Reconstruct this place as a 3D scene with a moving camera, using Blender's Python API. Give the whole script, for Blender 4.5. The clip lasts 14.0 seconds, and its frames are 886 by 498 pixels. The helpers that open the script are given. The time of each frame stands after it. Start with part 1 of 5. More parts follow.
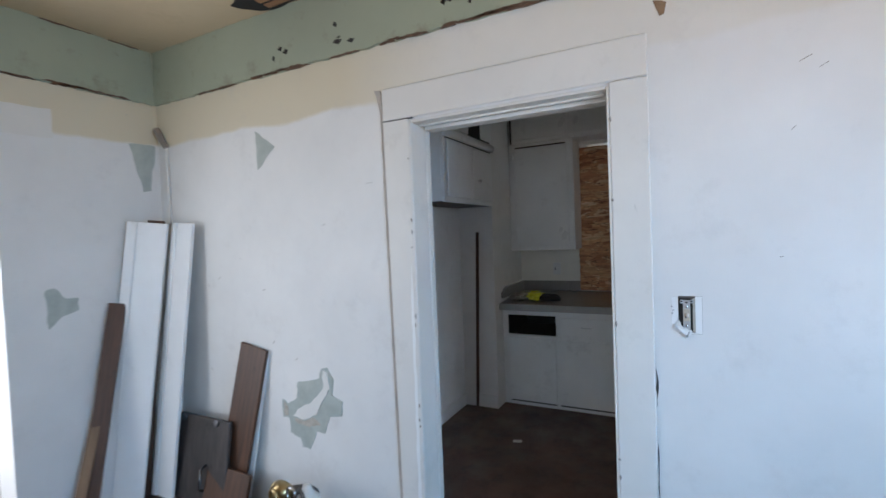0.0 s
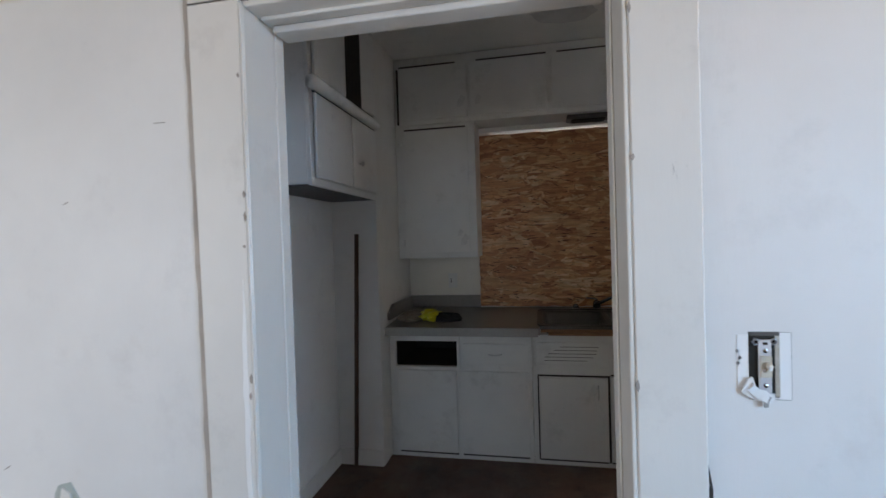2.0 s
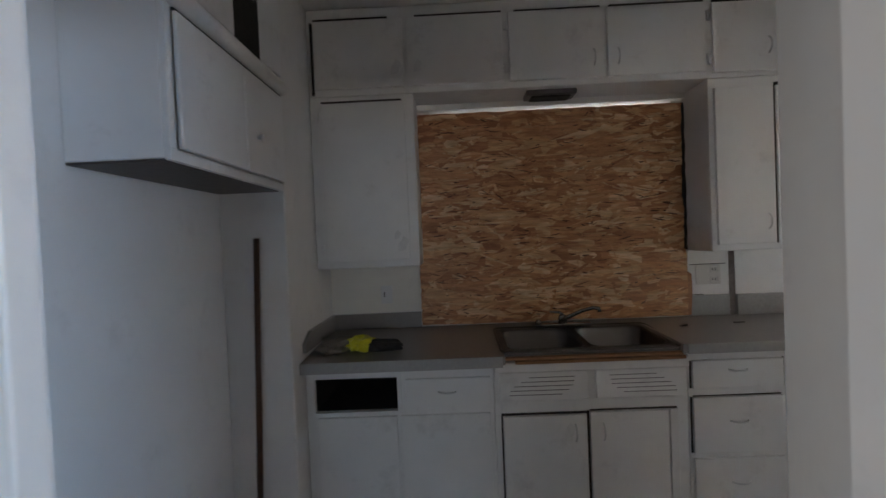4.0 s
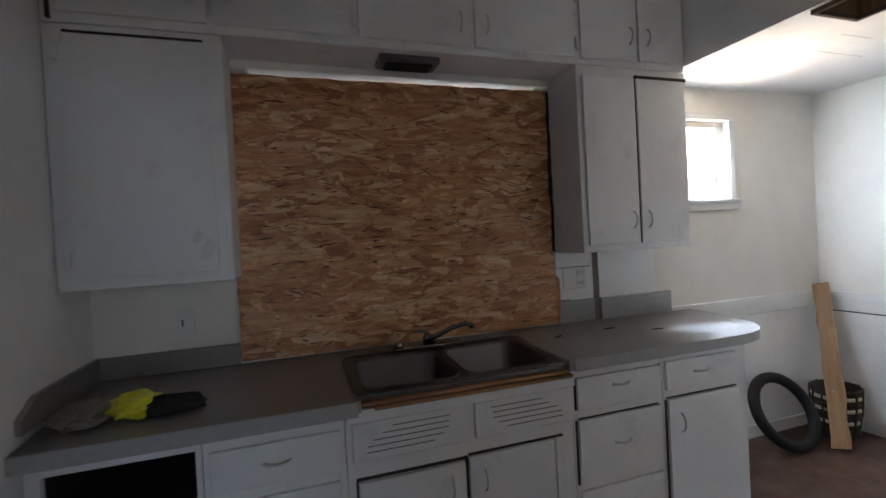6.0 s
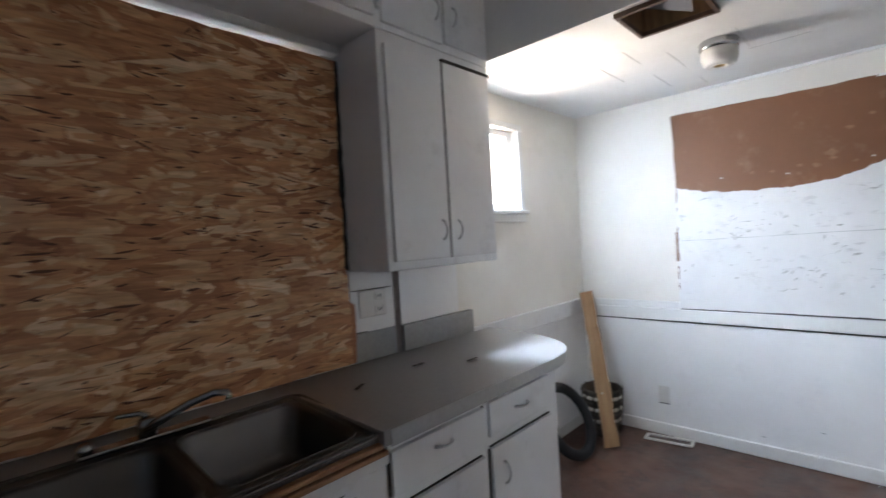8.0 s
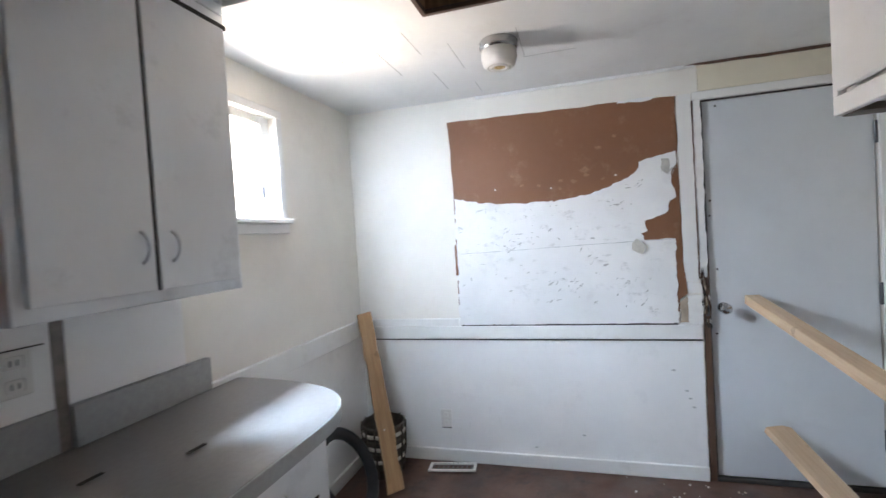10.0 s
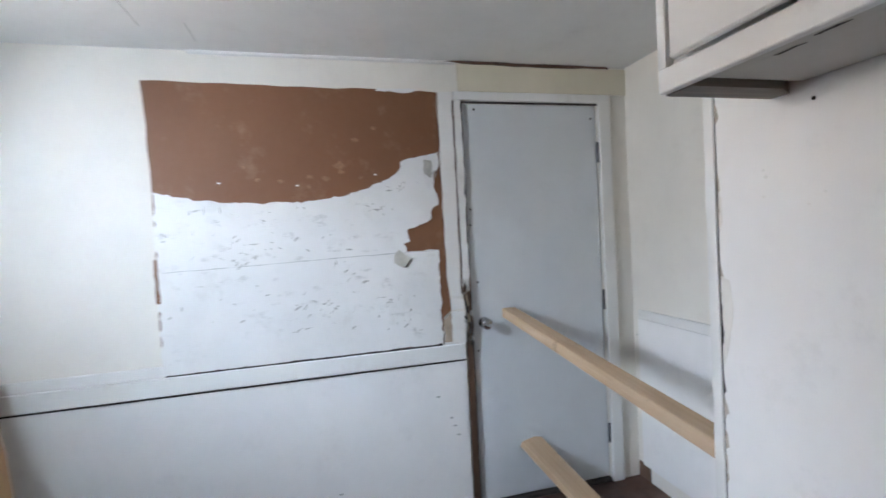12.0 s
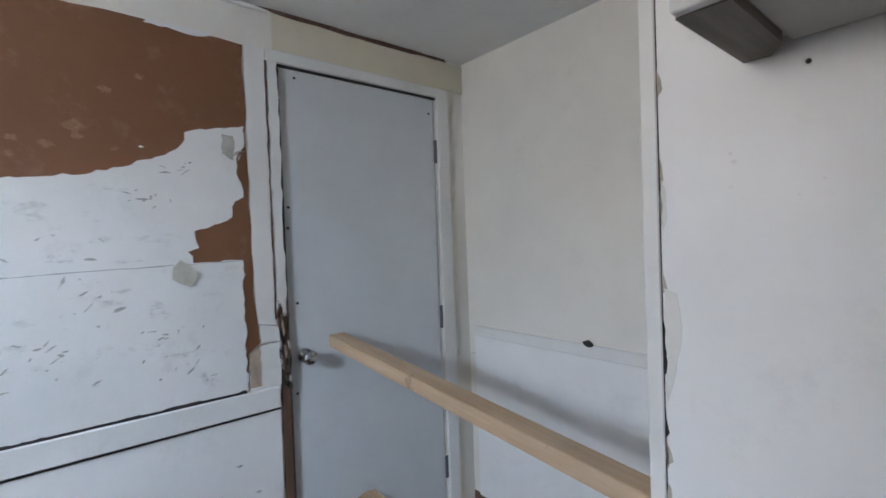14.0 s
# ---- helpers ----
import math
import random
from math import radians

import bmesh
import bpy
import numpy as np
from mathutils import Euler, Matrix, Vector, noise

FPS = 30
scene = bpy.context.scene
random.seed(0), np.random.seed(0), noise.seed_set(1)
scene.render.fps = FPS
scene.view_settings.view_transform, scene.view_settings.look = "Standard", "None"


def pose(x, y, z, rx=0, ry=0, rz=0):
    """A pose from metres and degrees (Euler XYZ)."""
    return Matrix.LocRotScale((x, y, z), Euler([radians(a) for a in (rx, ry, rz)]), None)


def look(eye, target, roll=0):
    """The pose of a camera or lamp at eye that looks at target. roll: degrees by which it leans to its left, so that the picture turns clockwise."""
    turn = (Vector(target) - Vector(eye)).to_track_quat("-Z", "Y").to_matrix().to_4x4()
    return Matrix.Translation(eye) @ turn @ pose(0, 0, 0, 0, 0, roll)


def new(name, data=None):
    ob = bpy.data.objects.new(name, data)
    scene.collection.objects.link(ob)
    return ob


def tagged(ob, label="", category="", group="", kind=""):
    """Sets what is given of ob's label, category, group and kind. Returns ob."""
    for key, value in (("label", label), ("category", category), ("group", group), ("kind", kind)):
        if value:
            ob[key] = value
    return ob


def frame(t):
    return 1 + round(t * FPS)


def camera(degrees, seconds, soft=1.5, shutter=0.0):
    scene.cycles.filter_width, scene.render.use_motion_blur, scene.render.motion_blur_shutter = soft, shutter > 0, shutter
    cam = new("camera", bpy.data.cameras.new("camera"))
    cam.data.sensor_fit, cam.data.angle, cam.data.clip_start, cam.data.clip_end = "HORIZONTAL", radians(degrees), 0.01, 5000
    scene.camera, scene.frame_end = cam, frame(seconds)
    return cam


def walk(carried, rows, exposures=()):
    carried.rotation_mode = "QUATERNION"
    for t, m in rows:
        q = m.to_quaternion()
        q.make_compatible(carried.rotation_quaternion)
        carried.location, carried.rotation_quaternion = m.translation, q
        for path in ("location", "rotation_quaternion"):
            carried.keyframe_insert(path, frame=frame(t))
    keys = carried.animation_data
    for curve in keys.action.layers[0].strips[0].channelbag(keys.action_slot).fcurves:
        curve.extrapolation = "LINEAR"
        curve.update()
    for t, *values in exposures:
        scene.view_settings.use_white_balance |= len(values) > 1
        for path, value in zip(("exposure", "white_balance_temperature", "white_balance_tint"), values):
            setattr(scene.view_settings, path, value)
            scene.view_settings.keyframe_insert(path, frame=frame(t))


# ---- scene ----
cam = camera(87.8, 14.0, shutter=0.5)
PATH = [
    (0, (0.676, 1.839, 1.448), (-0.246, 3.613, 1.385), -2.3),
    (0.5, (0.594, 2.031, 1.439), (-0.22, 3.857, 1.382), -2.1),
    (1, (0.489, 2.236, 1.415), (-0.217, 4.107, 1.357), -1.9),
    (1.5, (0.351, 2.436, 1.405), (-0.19, 4.361, 1.349), -1.8),
    (2, (0.271, 2.638, 1.395), (-0.125, 4.598, 1.36), -1.8),
    (2.2, (0.243, 2.681, 1.408), (-0.127, 4.646, 1.353), -2.2),
    (4.3, (0.038, 3.386, 1.417), (0.098, 5.385, 1.38), -2.5),
    (4.5, (0.03, 3.437, 1.418), (0.168, 5.432, 1.388), -2.6),
    (5, (0.021, 3.565, 1.42), (0.37, 5.534, 1.391), -2.8),
    (5.5, (0.04, 3.694, 1.401), (0.545, 5.629, 1.372), -3.0),
    (6, (0.079, 3.877, 1.382), (0.711, 5.774, 1.348), -3.1),
    (6.5, (0.129, 4.054, 1.394), (0.836, 5.925, 1.351), -3.2),
    (7, (0.196, 4.202, 1.38), (1.081, 5.995, 1.346), -3.3),
    (7.5, (0.267, 4.342, 1.38), (1.425, 5.973, 1.346), -3.2),
    (8, (0.336, 4.458, 1.394), (1.784, 5.837, 1.357), -3.3),
    (8.5, (0.431, 4.552, 1.403), (2.096, 5.659, 1.36), -3.4),
    (8.7, (0.468, 4.583, 1.403), (2.196, 5.59, 1.361), -3.7),
    (10.8, (1.052, 4.747, 1.429), (3.034, 5.001, 1.363), -3.1),
    (11, (1.107, 4.757, 1.429), (3.1, 4.9, 1.362), -3.1),
    (11.5, (1.244, 4.757, 1.42), (3.235, 4.572, 1.36), -3.1),
    (12, (1.384, 4.727, 1.405), (3.32, 4.23, 1.339), -3.1),
    (12.5, (1.517, 4.692, 1.395), (3.362, 3.924, 1.33), -2.9),
    (13, (1.622, 4.671, 1.388), (3.368, 3.696, 1.335), -2.7),
    (13.5, (1.737, 4.671, 1.381), (3.395, 3.554, 1.332), -2.3),
    (14, (1.871, 4.693, 1.377), (3.401, 3.406, 1.334), -2.1),
]
walk(cam, [(t, look(eye, target, roll)) for t, eye, target, roll in PATH],
     exposures=[(0, 0.03, 6550, 13), (2.2, -0.04, 6950, 15), (4.3, 0.10, 6850, 16), (5.5, 0.06, 6650, 16), (6.5, 0.13, 6500, 16), (8.5, 0.32, 6350, 17), (11.0, 0.32, 6350, 17), (12.5, 0.10, 6250, 16), (13.0, 0.02, 6200, 16), (14.0, -0.20, 6200, 16)])

# ---- world, sun, large lights ----
world = bpy.data.worlds.new("world")
scene.world = world
world.use_nodes = True
wn = world.node_tree.nodes
sky = wn.new("ShaderNodeTexSky")
sky.sky_type = "NISHITA"
sky.sun_disc = False
sky.sun_elevation = radians(46)
sky.sun_rotation = radians(177)
wn["Background"].inputs["Strength"].default_value = 0.10
world.node_tree.links.new(sky.outputs["Color"], wn["Background"].inputs["Color"])

sun = new("sun", bpy.data.lights.new("sun", "SUN"))
sun.data.energy, sun.data.angle, sun.data.color = 3.0, radians(0.5), (1.0, 0.95, 0.87)
sun.matrix_basis = look((0.6, -13, 14), (0, 0, 0))


def opening_light(name, eye, target, sx, sy, watts, colour, spread=180):
    """Daylight that enters by a window or door opening."""
    lamp = new(name, bpy.data.lights.new(name, "AREA"))
    lamp.data.shape, lamp.data.size, lamp.data.size_y = "RECTANGLE", sx, sy
    lamp.data.energy, lamp.data.color, lamp.data.spread = watts, colour, radians(spread)
    lamp.matrix_basis = look(eye, target)
    return lamp


SKY, EARTH = (0.46, 0.72, 1.0), (1.0, 0.82, 0.62)
# small dining window: bright view, clear sky falling in, sunlit ground shining up
opening_light("daylight_dining_window", (2.53, 6.26, 1.805), (2.45, 5.0, 1.95), 0.60, 0.58, 16.0, (1.0, 0.88, 0.72))
opening_light("sky_dining_window", (2.53, 6.19, 1.81), (3.25, 5.62, 1.15), 0.44, 0.44, 20, (0.64, 0.83, 1.0), 140)
opening_light("steep_sky_dining", (3.10, 6.9, 3.25), (2.50, 6.2, 1.82), 0.9, 0.7, 1500, (0.60, 0.80, 1.0))
opening_light("high_sky_dining", (2.30, 7.25, 2.75), (2.55, 6.2, 1.85), 1.5, 1.2, 335, (0.60, 0.80, 1.0))
opening_light("ground_dining_window", (2.55, 7.35, 0.55), (2.53, 6.2, 1.8), 1.3, 1.3, 260, EARTH)
# daylight leaking over the top of the boarded kitchen window
opening_light("daylight_board_gap", (0.88, 6.34, 2.14), (0.88, 5.0, 2.18), 0.95, 0.10, 0.12, (1.0, 0.80, 0.62))
# first room: open side door, side window, wide window
opening_light("daylight_side_door", (-2.30, 2.10, 1.15), (0.0, 2.7, 0.5), 1.3, 1.9, 27, (0.80, 0.89, 1.0))
opening_light("sky_side_window", (2.19, 2.05, 1.35), (-0.5, 3.4, 0.2), 1.1, 1.1, 27, (0.18, 0.54, 1.0), 125)
opening_light("ground_side_window", (2.19, 2.05, 1.35), (-0.4, 3.5, 2.8), 1.1, 1.1, 12, EARTH, 130)
opening_light("sky_front_window", (0.6, -1.98, 1.45), (-1.2, 1.0, 0.2), 2.3, 1.2, 13, SKY, 100)
opening_light("ground_front_window", (0.6, -3.6, 0.2), (0.6, -2.1, 1.0), 3.2, 1.3, 97, EARTH)

# ---- materials ----


def material(name):
    m = bpy.data.materials.new(name)
    m.use_nodes = True
    return m, m.node_tree.nodes, m.node_tree.links, m.node_tree.nodes["Principled BSDF"]


def noise_node(n, l, coord, scale, detail=6.0, rough=0.6, stretch=None):
    t = n.new("ShaderNodeTexNoise")
    t.inputs["Scale"].default_value, t.inputs["Detail"].default_value, t.inputs["Roughness"].default_value = scale, detail, rough
    if stretch:
        mp = n.new("ShaderNodeMapping")
        mp.inputs["Scale"].default_value = stretch
        l.new(coord, mp.inputs["Vector"])
        coord = mp.outputs["Vector"]
    l.new(coord, t.inputs["Vector"])
    return t.outputs["Fac"]


def ramp(n, l, fac, stops):
    r = n.new("ShaderNodeValToRGB")
    e = r.color_ramp.elements
    while len(e) < len(stops):
        e.new(0.5)
    for k, (p, c) in zip(e, stops):
        k.position, k.color = p, (*c, 1) if len(c) == 3 else c
    l.new(fac, r.inputs["Fac"])
    return r.outputs["Color"]


def mixed(n, l, fac, a, b, mode="MIX"):
    mx = n.new("ShaderNodeMix")
    mx.data_type, mx.blend_type = "RGBA", mode
    for sock, v in ((mx.inputs["Factor"], fac), (mx.inputs["A"], a), (mx.inputs["B"], b)):
        if isinstance(v, (int, float)):
            sock.default_value = v
        elif isinstance(v, tuple):
            sock.default_value = (*v, 1)
        else:
            l.new(v, sock)
    return mx.outputs["Result"]


def bump(n, l, bsdf, height, strength, distance=0.004, normal=None):
    b = n.new("ShaderNodeBump")
    b.inputs["Strength"].default_value, b.inputs["Distance"].default_value = strength, distance
    l.new(height, b.inputs["Height"])
    if normal:
        l.new(normal, b.inputs["Normal"])
    l.new(b.outputs["Normal"], bsdf.inputs["Normal"])
    return b.outputs["Normal"]


def painted(name, colour, dirt, amount=0.5, rough=0.45, grain=0.25, scuff=True, upper=None, upper_z=2.06, scale=1.0):
    """Old paint: slight shade changes, grime blotches, scuffs, brush relief; upper: an older coat above a height."""
    m, n, l, b = material(name)
    co = n.new("ShaderNodeTexCoord").outputs["Object"]
    big = noise_node(n, l, co, 1.6 * scale, 5, 0.6)
    fine = noise_node(n, l, co, 26 * scale, 8, 0.7)
    light = tuple(min(1, c * 1.05) for c in colour)
    dark = tuple(c * 0.92 for c in colour)
    c = ramp(n, l, big, [(0.3, dark), (0.7, light)])
    if upper:
        sep = n.new("ShaderNodeSeparateXYZ")
        l.new(co, sep.inputs[0])
        wav = n.new("ShaderNodeMath")
        wav.operation = "MULTIPLY_ADD"
        l.new(noise_node(n, l, co, 3.0, 4, 0.5), wav.inputs[0])
        wav.inputs[1].default_value = 0.10
        l.new(sep.outputs["Z"], wav.inputs[2])
        mr = n.new("ShaderNodeMapRange")
        l.new(wav.outputs[0], mr.inputs["Value"])
        mr.inputs["From Min"].default_value, mr.inputs["From Max"].default_value = upper_z + 0.045, upper_z + 0.065
        mx = n.new("ShaderNodeMapRange")
        l.new(sep.outputs["X"], mx.inputs["Value"])
        mx.inputs["From Min"].default_value, mx.inputs["From Max"].default_value = -0.75, -0.15
        mx.inputs["To Min"].default_value, mx.inputs["To Max"].default_value = 1.0, 0.25
        both = n.new("ShaderNodeMath")
        both.operation = "MULTIPLY"
        l.new(mr.outputs["Result"], both.inputs[0])
        l.new(mx.outputs["Result"], both.inputs[1])
        c = mixed(n, l, both.outputs[0], c, upper)
    blot = ramp(n, l, noise_node(n, l, co, 4.5 * scale, 9, 0.72), [(0.56, (0, 0, 0)), (0.80, (amount, amount, amount))])
    c = mixed(n, l, blot, c, dirt)
    if scuff:
        s = ramp(n, l, noise_node(n, l, co, 7.0, 6, 0.75, (1.6, 1.6, 0.5)), [(0.70, (0, 0, 0)), (0.76, (0.55, 0.55, 0.55))])
        c = mixed(n, l, s, c, tuple(v * 0.6 for v in dirt))
    l.new(c, b.inputs["Base Color"])
    r = ramp(n, l, fine, [(0.3, (rough - 0.08,) * 3), (0.8, (rough + 0.15,) * 3)])
    l.new(r, b.inputs["Roughness"])
    brush = noise_node(n, l, co, 60, 4, 0.6, (1, 1, 0.18))
    nb = bump(n, l, b, brush, grain, 0.002)
    bump(n, l, b, big, 0.25, 0.012, nb)
    return m


def timber(name, light, dark, along=0, rough=0.6, scale=1.0, grey=0.0):
    """Wood with grain running along one axis."""
    m, n, l, b = material(name)
    co = n.new("ShaderNodeTexCoord").outputs["Object"]
    st = [1.0, 1.0, 1.0]
    st[along] = 0.07
    g = noise_node(n, l, co, 38 * scale, 7, 0.65, tuple(st))
    big = noise_node(n, l, co, 5 * scale, 4, 0.6, tuple(st))
    c = ramp(n, l, g, [(0.3, dark), (0.65, light)])
    c = mixed(n, l, ramp(n, l, big, [(0.4, (0, 0, 0)), (0.75, (0.6,) * 3)]), c, dark)
    spots = ramp(n, l, noise_node(n, l, co, 11, 6, 0.7), [(0.61, (0, 0, 0)), (0.70, (0.65,) * 3)])
    c = mixed(n, l, spots, c, tuple(v * 0.4 for v in dark))
    l.new(c, b.inputs["Base Color"])
    b.inputs["Roughness"].default_value = rough
    bump(n, l, b, g, 0.3, 0.002)
    return m


def metal(name, colour, rough=0.3):
    m, n, l, b = material(name)
    co = n.new("ShaderNodeTexCoord").outputs["Object"]
    f = noise_node(n, l, co, 9, 3, 0.5)
    l.new(ramp(n, l, f, [(0.3, tuple(c * 0.85 for c in colour)), (0.7, colour)]), b.inputs["Base Color"])
    l.new(ramp(n, l, f, [(0.3, (rough * 0.9,) * 3), (0.8, (rough * 1.2,) * 3)]), b.inputs["Roughness"])
    b.inputs["Metallic"].default_value = 1.0
    return m


def plain(name, colour, rough=0.6, vary=0.25, scale=20):
    m, n, l, b = material(name)
    co = n.new("ShaderNodeTexCoord").outputs["Object"]
    f = noise_node(n, l, co, scale, 6, 0.65)
    l.new(ramp(n, l, f, [(0.3, tuple(c * (1 - vary) for c in colour)), (0.7, tuple(min(1, c * (1 + vary)) for c in colour))]), b.inputs["Base Color"])
    b.inputs["Roughness"].default_value = rough
    bump(n, l, b, f, 0.15, 0.002)
    return m


ROOM_PAINT = painted("room_wall_paint", (0.76, 0.74, 0.71), (0.50, 0.47, 0.44), 0.35, 0.5, upper=(0.66, 0.58, 0.43), upper_z=2.06)
ROOM_TRIM = painted("room_trim_paint", (0.74, 0.71, 0.66), (0.45, 0.42, 0.38), 0.45, 0.4)
GREEN = painted("green_frieze_paint", (0.345, 0.375, 0.28), (0.16, 0.11, 0.06), 0.8, 0.55)
TAN_CEILING = painted("tan_ceiling_board", (0.58, 0.46, 0.30), (0.35, 0.25, 0.14), 0.4, 0.7)
KITCHEN_PAINT = painted("kitchen_wall_paint", (0.75, 0.745, 0.73), (0.40, 0.38, 0.35), 0.4, 0.5)
CABINET_PAINT = painted("cabinet_paint", (0.77, 0.775, 0.77), (0.32, 0.31, 0.30), 0.5, 0.38)
DINING_PAINT = painted("dining_wall_paint", (0.81, 0.775, 0.705), (0.55, 0.50, 0.42), 0.3, 0.5)
DINING_TRIM = painted("dining_trim_paint", (0.80, 0.79, 0.76), (0.45, 0.40, 0.34), 0.4, 0.4)
PANEL_PAINT = painted("white_panel_paint", (0.86, 0.85, 0.83), (0.45, 0.44, 0.43), 0.3, 0.45)
CEILING_PAINT = painted("ceiling_paint", (0.77, 0.77, 0.75), (0.50, 0.48, 0.44), 0.35, 0.6)
DOOR_PAINT = painted("steel_door_paint", (0.67, 0.695, 0.71), (0.50, 0.50, 0.50), 0.3, 0.35)
DARK_CAVITY = plain("dark_cavity", (0.02, 0.018, 0.016), 0.9)
CRACK = plain("dark_gap", (0.035, 0.03, 0.026), 0.9)
FLAP = plain("exposed_plaster", (0.42, 0.45, 0.41), 0.85, 0.12, 14)
COUNTER = plain("grey_laminate", (0.20, 0.182, 0.168), 0.31, 0.10, 60)
COUNTER.node_tree.nodes["Principled BSDF"].inputs["Specular IOR Level"].default_value = 1.0
SPLASH = plain("grey_laminate_splash", (0.34, 0.34, 0.33), 0.4, 0.10, 50)
STEEL = metal("stainless_steel", (0.12, 0.118, 0.117), 0.33)
TAP_METAL = metal("worn_chrome", (0.30, 0.30, 0.30), 0.22)
CHROME = metal("chrome", (0.50, 0.50, 0.50), 0.14)
BRASS = metal("brass", (0.55, 0.40, 0.20), 0.3)
IRON = metal("dark_steel", (0.16, 0.16, 0.17), 0.45)
PINE_Z2 = timber("pale_pine_timber", (0.56, 0.405, 0.27), (0.42, 0.285, 0.17), 2)
PINE_Z = timber("pine_upright", (0.40, 0.24, 0.115), (0.24, 0.13, 0.06), 2)
BROWN_Z = timber("brown_stained_board", (0.125, 0.056, 0.031), (0.052, 0.025, 0.015), 2, 0.45)
RAW_X = timber("raw_wood_edge", (0.36, 0.19, 0.09), (0.20, 0.09, 0.04), 0)
DARKWOOD_Z = timber("dark_wood_scrap", (0.075, 0.06, 0.055), (0.03, 0.024, 0.022), 2, 0.5)
RAW_Z = timber("bare_jamb_wood", (0.17, 0.095, 0.058), (0.07, 0.038, 0.024), 2)
HARDBOARD = painted("brown_hardboard", (0.20, 0.086, 0.039), (0.36, 0.25, 0.165), 0.6, 0.6, scuff=False, scale=1.3)
FLOOR_MAT, n, l, b = material("worn_brown_floor")
co = n.new("ShaderNodeTexCoord").outputs["Object"]
c = ramp(n, l, noise_node(n, l, co, 2.2, 7, 0.65), [(0.30, (0.045, 0.027, 0.020)), (0.50, (0.090, 0.042, 0.027)), (0.72, (0.135, 0.068, 0.045))])
c = mixed(n, l, ramp(n, l, noise_node(n, l, co, 7, 9, 0.75), [(0.5, (0, 0, 0)), (0.68, (0.8, 0.8, 0.8))]), c, (0.022, 0.017, 0.014))
c = mixed(n, l, ramp(n, l, noise_node(n, l, co, 3.1, 8, 0.7, (1, 0.6, 1)), [(0.52, (0, 0, 0)), (0.70, (0.6, 0.6, 0.6))]), c, (0.115, 0.100, 0.092))
c = mixed(n, l, ramp(n, l, noise_node(n, l, co, 90, 3, 0.6), [(0.66, (0, 0, 0)), (0.72, (0.5, 0.5, 0.5))]), c, (0.20, 0.17, 0.14))
l.new(c, b.inputs["Base Color"])
l.new(ramp(n, l, noise_node(n, l, co, 5, 6, 0.6), [(0.3, (0.30,) * 3), (0.7, (0.6,) * 3)]), b.inputs["Roughness"])
bump(n, l, b, noise_node(n, l, co, 30, 6, 0.6), 0.3, 0.003)
OUTSIDE = plain("pale_ground", (0.45, 0.42, 0.37), 0.9, 0.15, 2)
PLASTIC = plain("ivory_plastic", (0.72, 0.70, 0.66), 0.35, 0.04)
RUBBER = plain("black_rubber", (0.009, 0.009, 0.010), 0.7, 0.2)
YELLOW = plain("yellow_plastic_bag", (0.62, 0.60, 0.03), 0.4, 0.15)
CLOTH = plain("crumpled_pale_paper", (0.24, 0.22, 0.18), 0.7, 0.2)

# ---- mesh helpers ----


def mesh_object(name, bm, mat, smooth=False):
    me = bpy.data.meshes.new(name)
    bmesh.ops.recalc_face_normals(bm, faces=bm.faces)
    for f in bm.faces:
        f.smooth = smooth
    bm.to_mesh(me)
    bm.free()
    me.materials.append(mat)
    return new(name, me)


def thing(name, base, label, category, group="", kind=""):
    ob = new(name)
    ob.empty_display_size = 0.1
    ob.matrix_basis = Matrix.Translation(base)
    return tagged(ob, label, category, group, kind)


def part(name, bm, mat, parent, label="", smooth=False):
    ob = mesh_object(name, bm, mat, smooth)
    ob.parent = parent
    ob.matrix_parent_inverse = parent.matrix_basis.inverted() if parent.parent is None else Matrix.Identity(4)
    return tagged(ob, label)


def box(x0, x1, y0, y1, z0, z1, bevel=0.0, bm=None, seg=1):
    out = bm or bmesh.new()
    made = bmesh.ops.create_cube(out, size=1)["verts"]
    for v in made:
        v.co = Vector(((x0 + x1) / 2 + v.co.x * (x1 - x0), (y0 + y1) / 2 + v.co.y * (y1 - y0), (z0 + z1) / 2 + v.co.z * (z1 - z0)))
    if bevel:
        edges = list({e for v in made for e in v.link_edges})
        bmesh.ops.bevel(out, geom=edges, offset=bevel, segments=seg, affect="EDGES", profile=0.6)
    return out


def boxes(rows, bevel=0.0):
    out = bmesh.new()
    for r in rows:
        box(*r, bevel=bevel, bm=out)
    return out


def prism(points, axis, a, b):
    """A closed outline in the two other axes (in order), pulled from a to b along axis."""
    out = bmesh.new()

    def at(p, d):
        q = list(p)
        q.insert("xyz".index(axis), d)
        return q
    v0 = [out.verts.new(at(p, a)) for p in points]
    v1 = [out.verts.new(at(p, b)) for p in points]
    out.faces.new(v0), out.faces.new(v1[::-1])
    for i in range(len(points)):
        j = (i + 1) % len(points)
        out.faces.new((v0[i], v0[j], v1[j], v1[i]))
    return out


